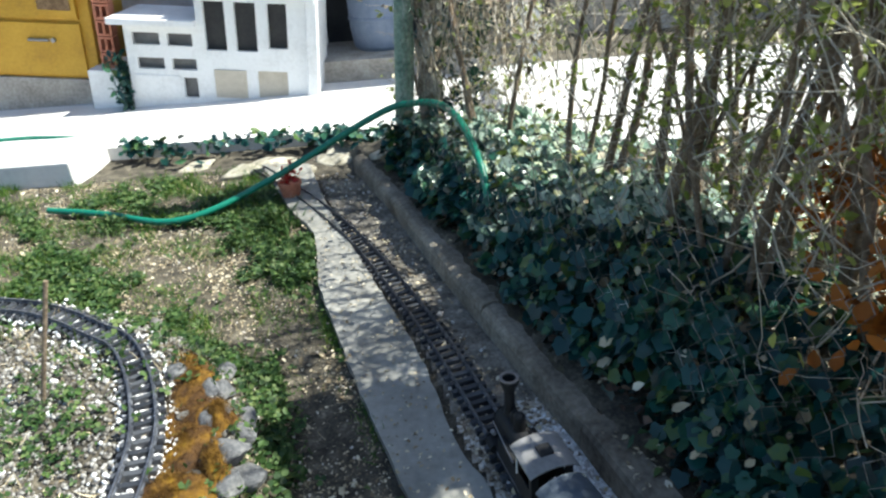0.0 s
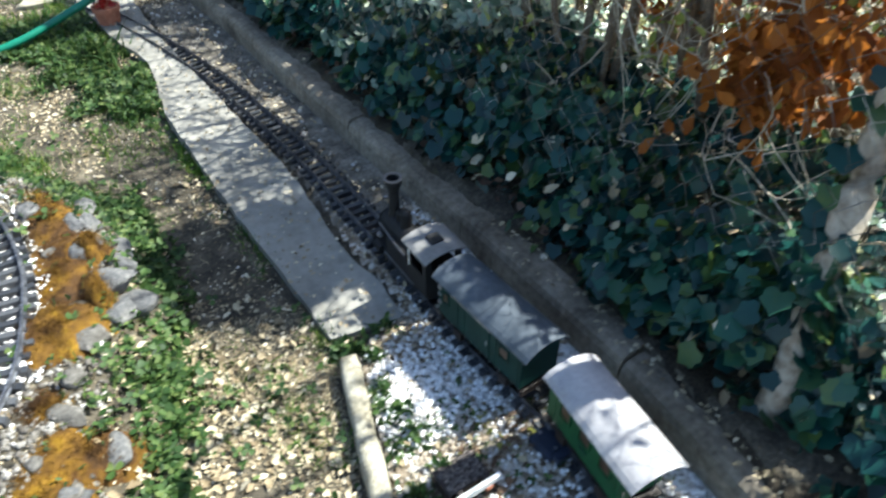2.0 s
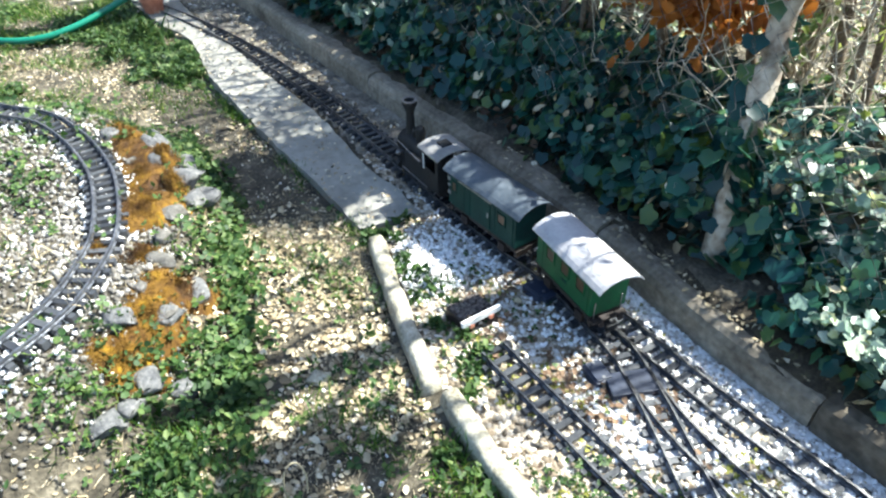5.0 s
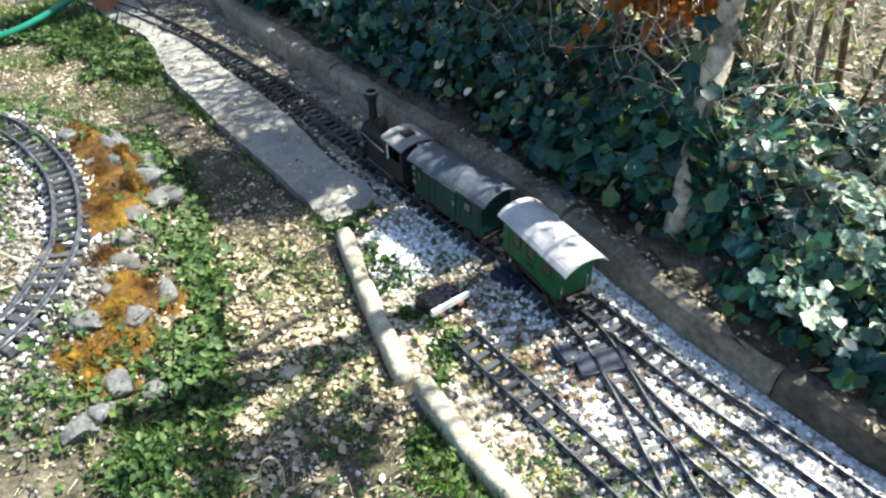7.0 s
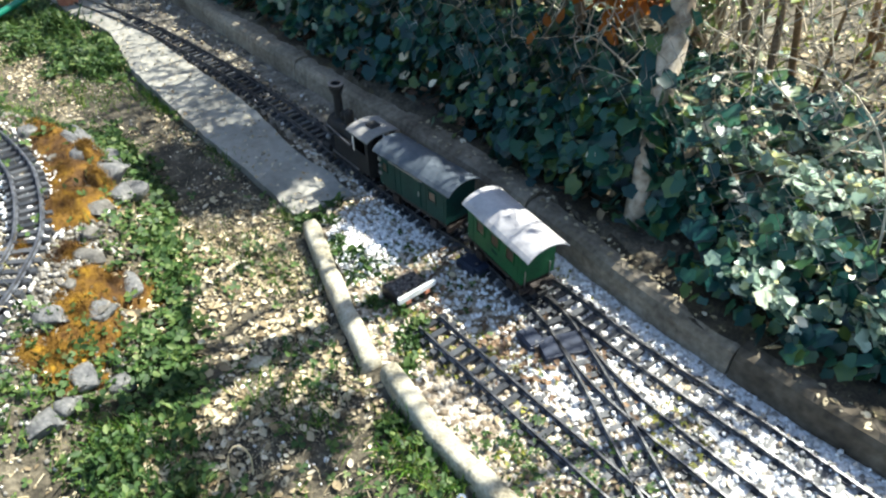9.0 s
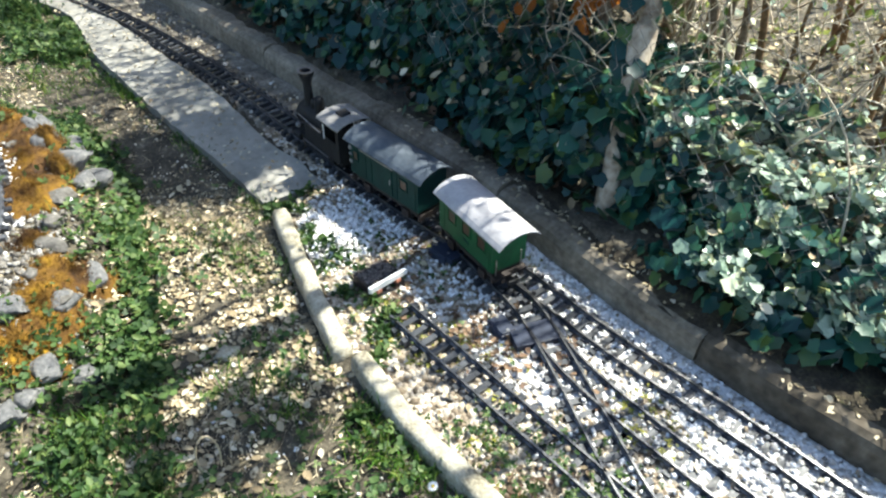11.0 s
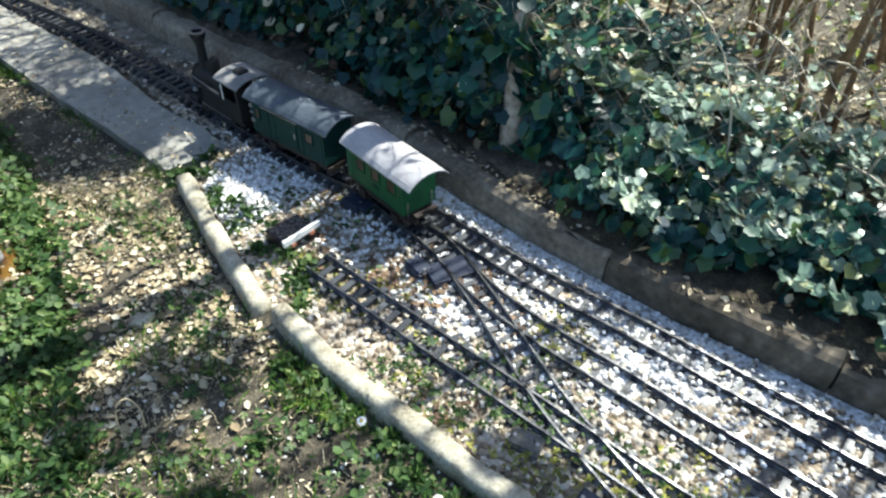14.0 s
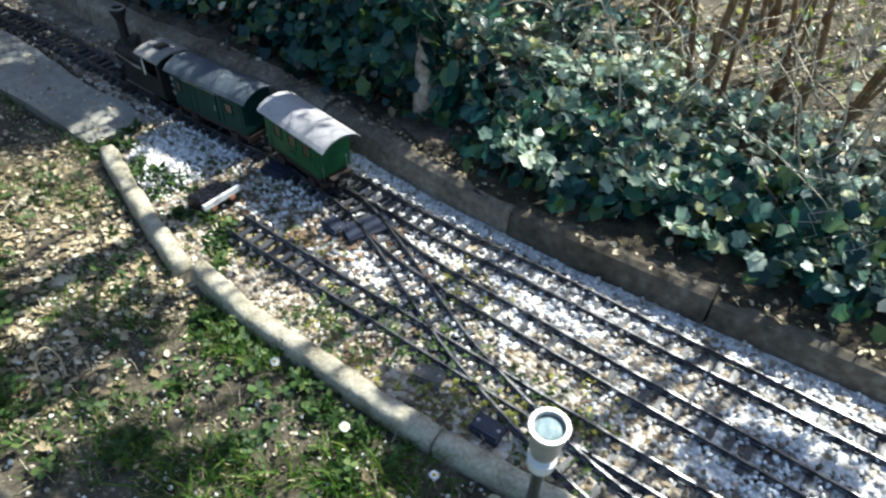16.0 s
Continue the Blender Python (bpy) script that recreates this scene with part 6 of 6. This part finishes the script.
patio = thing("patio", "sunlit pale concrete patio with a raised front edge", "patio", kind="structure")
part("paving", boxed(-4.5, 0.6, 3.10, 4.6, -0.05, 0.02), M_PATIO, patio)
part("kerb_stone", boxed(-3.2, -1.40, 2.74, 3.10, -0.05, 0.085, 0.006), M_PATIO, patio)
for i, (x, y, rx, ry) in enumerate(((-0.28, 2.78, 0.17, 0.11), (-0.62, 2.86, 0.18, 0.10), (-0.05, 2.72, 0.10, 0.08), (-0.92, 2.90, 0.16, 0.10), (-0.33, 2.98, 0.20, 0.09), (-0.12, 2.92, 0.12, 0.09), (-0.08, 2.56, 0.06, 0.09), (-0.45, 2.68, 0.16, 0.09), (-0.70, 2.70, 0.13, 0.08))):
    v, f = boulder_shape(70 + i, 1.0)
    ob = raw("flagstone", v * (rx, ry, 0.025), f, M_EDGING)
    ob.matrix_world = pose(x, y, float(land(x, y)) + 0.010, 0, 0, 23 * i)
    tagged(ob, "flat pale stone set in the soil before the patio", "flagstone", group="pale flagstones by the patio")
g = np.random.default_rng(44)
x = g.uniform(-1.45, -0.05, 900)
y = 3.03 + g.normal(0, 0.05, 900) + 0.06 * waves(x, x, 9)
k = g.uniform(0, 1, 900) < patch(x, y, 8, 12)
x, y = x[k], y[k]
n = len(x)
tagged(raw("patio_ivy", *scatter(IVY, np.c_[x, y, np.maximum(land(x, y), 0.0) + g.uniform(0.0, 0.05, n)], turns(n, 0.6, g), g.uniform(0.02, 0.05, n)), M_IVY), "low ivy along the patio edge", "ivy", kind="stuff")

hs = thing("white_hutch", "white plastered garden hutch with many dark openings", "hutch", at=pose(-1.04, 3.80, 0.02, 0, 6.5, 0))
def fronted(x0, x1, z0, z1, holes, depth, material, parent, name="front_wall"):
    """A wall with openings cut through it, facing -y at y = 0."""
    xs = sorted({x0, x1, *[v for h in holes for v in h[:2]]})
    zs = sorted({z0, z1, *[v for h in holes for v in h[2:]]})
    bm = bmesh.new()
    for a, b in zip(xs, xs[1:]):
        for c, d in zip(zs, zs[1:]):
            if not any(h[0] <= (a + b) / 2 <= h[1] and h[2] <= (c + d) / 2 <= h[3] for h in holes):
                box(bm, a, b, 0, depth, c, d)
    bmesh.ops.remove_doubles(bm, verts=bm.verts, dist=0.0002)
    return part(name, bm, material, parent)


def hutch(t):
    big = [(-0.06, 0.05, 0.27, 0.52), (0.10, 0.21, 0.27, 0.52), (0.27, 0.37, 0.29, 0.52)]
    fronted(-0.10, 0.47, -0.08, 0.545, big + [(0.20, 0.36, 0.02, 0.17)], 0.03, M_PLASTER, t)
    low = [(-0.44, -0.30, 0.285, 0.35), (-0.26, -0.13, 0.285, 0.35), (-0.43, -0.29, 0.16, 0.22), (-0.25, -0.12, 0.16, 0.22), (-0.20, -0.125, 0.01, 0.12)]
    fronted(-0.48, -0.10, -0.08, 0.39, low, 0.03, M_PLASTER, t)
    # grey inner boxes carry the shade of the low openings in their colour
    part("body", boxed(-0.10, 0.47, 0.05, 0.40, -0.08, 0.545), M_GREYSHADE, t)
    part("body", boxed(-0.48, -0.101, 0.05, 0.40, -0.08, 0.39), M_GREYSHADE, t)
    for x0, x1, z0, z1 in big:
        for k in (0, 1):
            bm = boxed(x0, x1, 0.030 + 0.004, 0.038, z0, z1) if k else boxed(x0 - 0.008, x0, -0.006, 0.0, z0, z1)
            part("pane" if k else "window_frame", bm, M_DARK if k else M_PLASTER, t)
    part("panel", boxed(-0.03, 0.14, -0.008, 0.0, 0.02, 0.17, 0.002), M_BEIGE, t)
    part("panel", boxed(0.20, 0.36, 0.012, 0.025, 0.02, 0.17, 0.002), M_BEIGE, t)
    part("panel", boxed(-0.46, -0.215, -0.006, 0.0, 0.01, 0.13, 0.002), M_PLASTER, t)
    bm = bmesh.new()
    for s, (xa, za), (xb, zb) in ((0, (-0.15, 0.532), (0.185, 0.612)), (1, (0.185, 0.612), (0.52, 0.532))):
        vs = [bm.verts.new(q) for q in ((xa, -0.05, za), (xb, -0.05, zb), (xb, 0.44, zb), (xa, 0.44, za), (xa, -0.05, za + 0.03), (xb, -0.05, zb + 0.03), (xb, 0.44, zb + 0.03), (xa, 0.44, za + 0.03))]
        for q in ((0, 3, 2, 1), (4, 5, 6, 7), (0, 1, 5, 4), (1, 2, 6, 5), (2, 3, 7, 6), (3, 0, 4, 7)):
            bm.faces.new([vs[i] for i in q])
    part("roof", bm, M_PLASTER, t)
    bm = bmesh.new()
    vs = [bm.verts.new(q) for q in ((-0.10, 0.0, 0.545), (0.47, 0.0, 0.545), (0.185, 0.0, 0.61), (-0.10, 0.03, 0.545), (0.47, 0.03, 0.545), (0.185, 0.03, 0.61))]
    for q in ((0, 1, 2), (5, 4, 3), (0, 3, 4, 1), (1, 4, 5, 2), (2, 5, 3, 0)):
        bm.faces.new([vs[i] for i in q])
    part("gable", bm, M_PLASTER, t)
    part("lean_to_roof", boxed(-0.54, -0.10, -0.06, 0.42, 0.392, 0.425, 0.004), M_PLASTER, t)
    part("corner_pillar", boxed(0.47, 0.53, -0.03, 0.40, -0.08, 0.75, 0.006), M_PLASTER, t)


hutch(hs)
sh = thing("yellow_cupboard", "golden yellow wooden cupboard on a stone base", "cupboard", at=pose(-2.015, 3.95, 0.02, 0, 6.5, 0))
part("base", boxed(-0.60, 0.38, 0.0, 0.5, -0.08, 0.16, 0.008), M_STONE, sh)
cb = part("body", boxed(-0.56, 0.26, 0.02, 0.5, 0.16, 0.95, 0.006), M_YELLOW, sh)
for z0, z1 in ((0.18, 0.46), (0.48, 0.92)):
    d = part("drawer", boxed(-0.50, 0.20, 0.0, 0.02, z0, z1, 0.004), M_YELLOW, cb)
    part("handle", rod(bmesh.new(), (-0.08, -0.012, z1 - 0.09), (0.03, -0.012, z1 - 0.09), 0.008), M_STEEL, d)
    part("knob", rod(bmesh.new(), (0.05, -0.014, z1 - 0.09), (0.05, 0.0, z1 - 0.09), 0.013), M_STEEL, d)
for x in (-0.50, -0.02):
    f = part("sliding_frame", boxed(x, x + 0.22, -0.012, 0.0, 0.50, 0.90, 0.004), M_YELLOW, cb)
    # a proud dark panel stands for a recess, its shade put into the colour
    part("inset", boxed(x + 0.025, x + 0.195, -0.016, -0.012, 0.53, 0.87), M_BROWNBARK, f, "dark brown panel toned like a shaded recess")
pl = thing("brick_pillar", "slim pillar of pierced terracotta bricks on a white plinth", "pillar", at=pose(-1.665, 3.90, 0.02, 0, 6.5, 0))
part("plinth", boxed(-0.10, 0.08, -0.06, 0.3, -0.04, 0.20, 0.004), M_PLASTER, pl)
for k in range(8):
    z = 0.202 + k * 0.085
    b = bmesh.new()
    for x0, x1, z0, z1 in ((-0.04, 0.04, 0, 0.012), (-0.04, 0.04, 0.068, 0.080), (-0.04, -0.028, 0.012, 0.068), (0.028, 0.04, 0.012, 0.068), (-0.006, 0.006, 0.012, 0.068)):
        box(b, x0, x1, 0, 0.08, z + z0, z + z1)
    part("brick", b, M_BRICK, pl)
bw = thing("wall_house", "pinkish plastered house wall behind the patio", "wall", kind="structure")
part("panel", boxed(-4.5, -0.64, 4.42, 4.6, 0.0, 3.0), M_PINK, bw)
part("panel", boxed(-0.64, -0.53, 3.95, 4.6, 0.02, 3.0), M_PLASTER, bw)
part("step", boxed(-0.53, 0.62, 4.02, 4.6, 0.02, 0.14, 0.006), M_STONE, bw)
# Hidden upright added to keep the sun off the drum.
part("jamb", boxed(0.62, 0.74, 3.95, 4.6, 0.0, 3.0), M_PLASTER, bw)
# Dark sheet closing the doorway; the shade inside is put into its colour.
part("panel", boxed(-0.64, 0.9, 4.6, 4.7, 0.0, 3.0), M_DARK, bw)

# garden hose in an arch
hose_pts = [(-1.35, 2.42, 0.012), (-1.1, 2.34, 0.012), (-0.86, 2.23, 0.014), (-0.70, 2.26, 0.03), (-0.52, 2.36, 0.08), (-0.36, 2.40, 0.15), (-0.20, 2.40, 0.235), (-0.05, 2.38, 0.31), (0.03, 2.36, 0.33), (0.12, 2.30, 0.34), (0.165, 2.20, 0.335), (0.193, 2.06, 0.33), (0.222, 1.84, 0.30), (0.24, 1.74, 0.20)]
p, _ = spline(hose_pts, 0.02)
tagged(raw("garden_hose", *tube(p, np.full(len(p), 0.0118), 12), M_HOSE, smooth=True), "green plastic garden hose arching over the path", "hose")
p, _ = spline([(-2.4, 3.3, 0.025), (-1.9, 3.34, 0.025), (-1.55, 3.26, 0.025)], 0.02)
tagged(raw("garden_hose", *tube(p, np.full(len(p), 0.011), 10), M_HOSE, smooth=True), "thin green hose lying on the patio", "hose")
pot = thing("flower_pot", "small terracotta pot with red flowers", "plant pot", at=pose(-0.44, 2.40, -0.01, 0, 0, 0))
part("pot", lathe(bmesh.new(), [(0.0001, 0), (0.030, 0), (0.040, 0.062), (0.044, 0.062), (0.044, 0.076), (0.037, 0.076), (0.034, 0.06), (0.0001, 0.06)], 20), M_BRICK, pot)
g = np.random.default_rng(4)
raw("flowers", *scatter(LEAF, g.normal(0, 0.015, (60, 3)) * (1, 1, 1.2) + (0, 0, 0.10), turns(60, 1.0, g), g.uniform(0.015, 0.03, 60)), M_RED, pot)
st = thing("metal_stake", "thin dark metal stake standing in the bed", "stake")
part("rod", rod(bmesh.new(), (-0.731, 1.123, 0.06), (-0.64, 1.17, 0.38), 0.0045, sides=8), M_BARK, st)
drum = thing("water_drum", "blue-grey plastic water drum in the doorway", "drum", at=pose(-0.17, 4.36, 0.14, 0, 0, 0))
part("body", lathe(bmesh.new(), [(0.0001, 0.0), (0.15, 0.0), (0.17, 0.02), (0.185, 0.12), (0.188, 0.30), (0.18, 0.50), (0.15, 0.54), (0.0001, 0.54)], 28), M_BLUEGREY, drum)
part("hoop", lathe(bmesh.new(), [(0.186, 0.17), (0.193, 0.175), (0.193, 0.19), (0.186, 0.195)], 28), M_BLUEGREY, drum)
g = np.random.default_rng(91)
p = np.c_[g.normal(-1.555, 0.02, 200), g.uniform(3.72, 3.92, 200), g.uniform(0.02, 0.30, 200)]
tagged(raw("creeper", *scatter(LEAF, p, turns(200, 1.0, g), g.uniform(0.03, 0.06, 200)), M_IVY), "dark creeper in the gap beside the hutch", "ivy", kind="stuff")

# sunlit yard beyond the hedge
yard = tagged(part("neighbour_paving", boxed(0.42, 8.0, 2.42, 3.75, 0.0, 0.11), M_PATIO), "sunlit pale paving beyond the hedge", "paving", kind="structure")
yw = tagged(part("wall_neighbour", boxed(0.9, 9.0, 4.7, 4.95, 0.0, 2.2), M_STONE), "grey wall across the neighbouring yard", "wall", kind="structure")
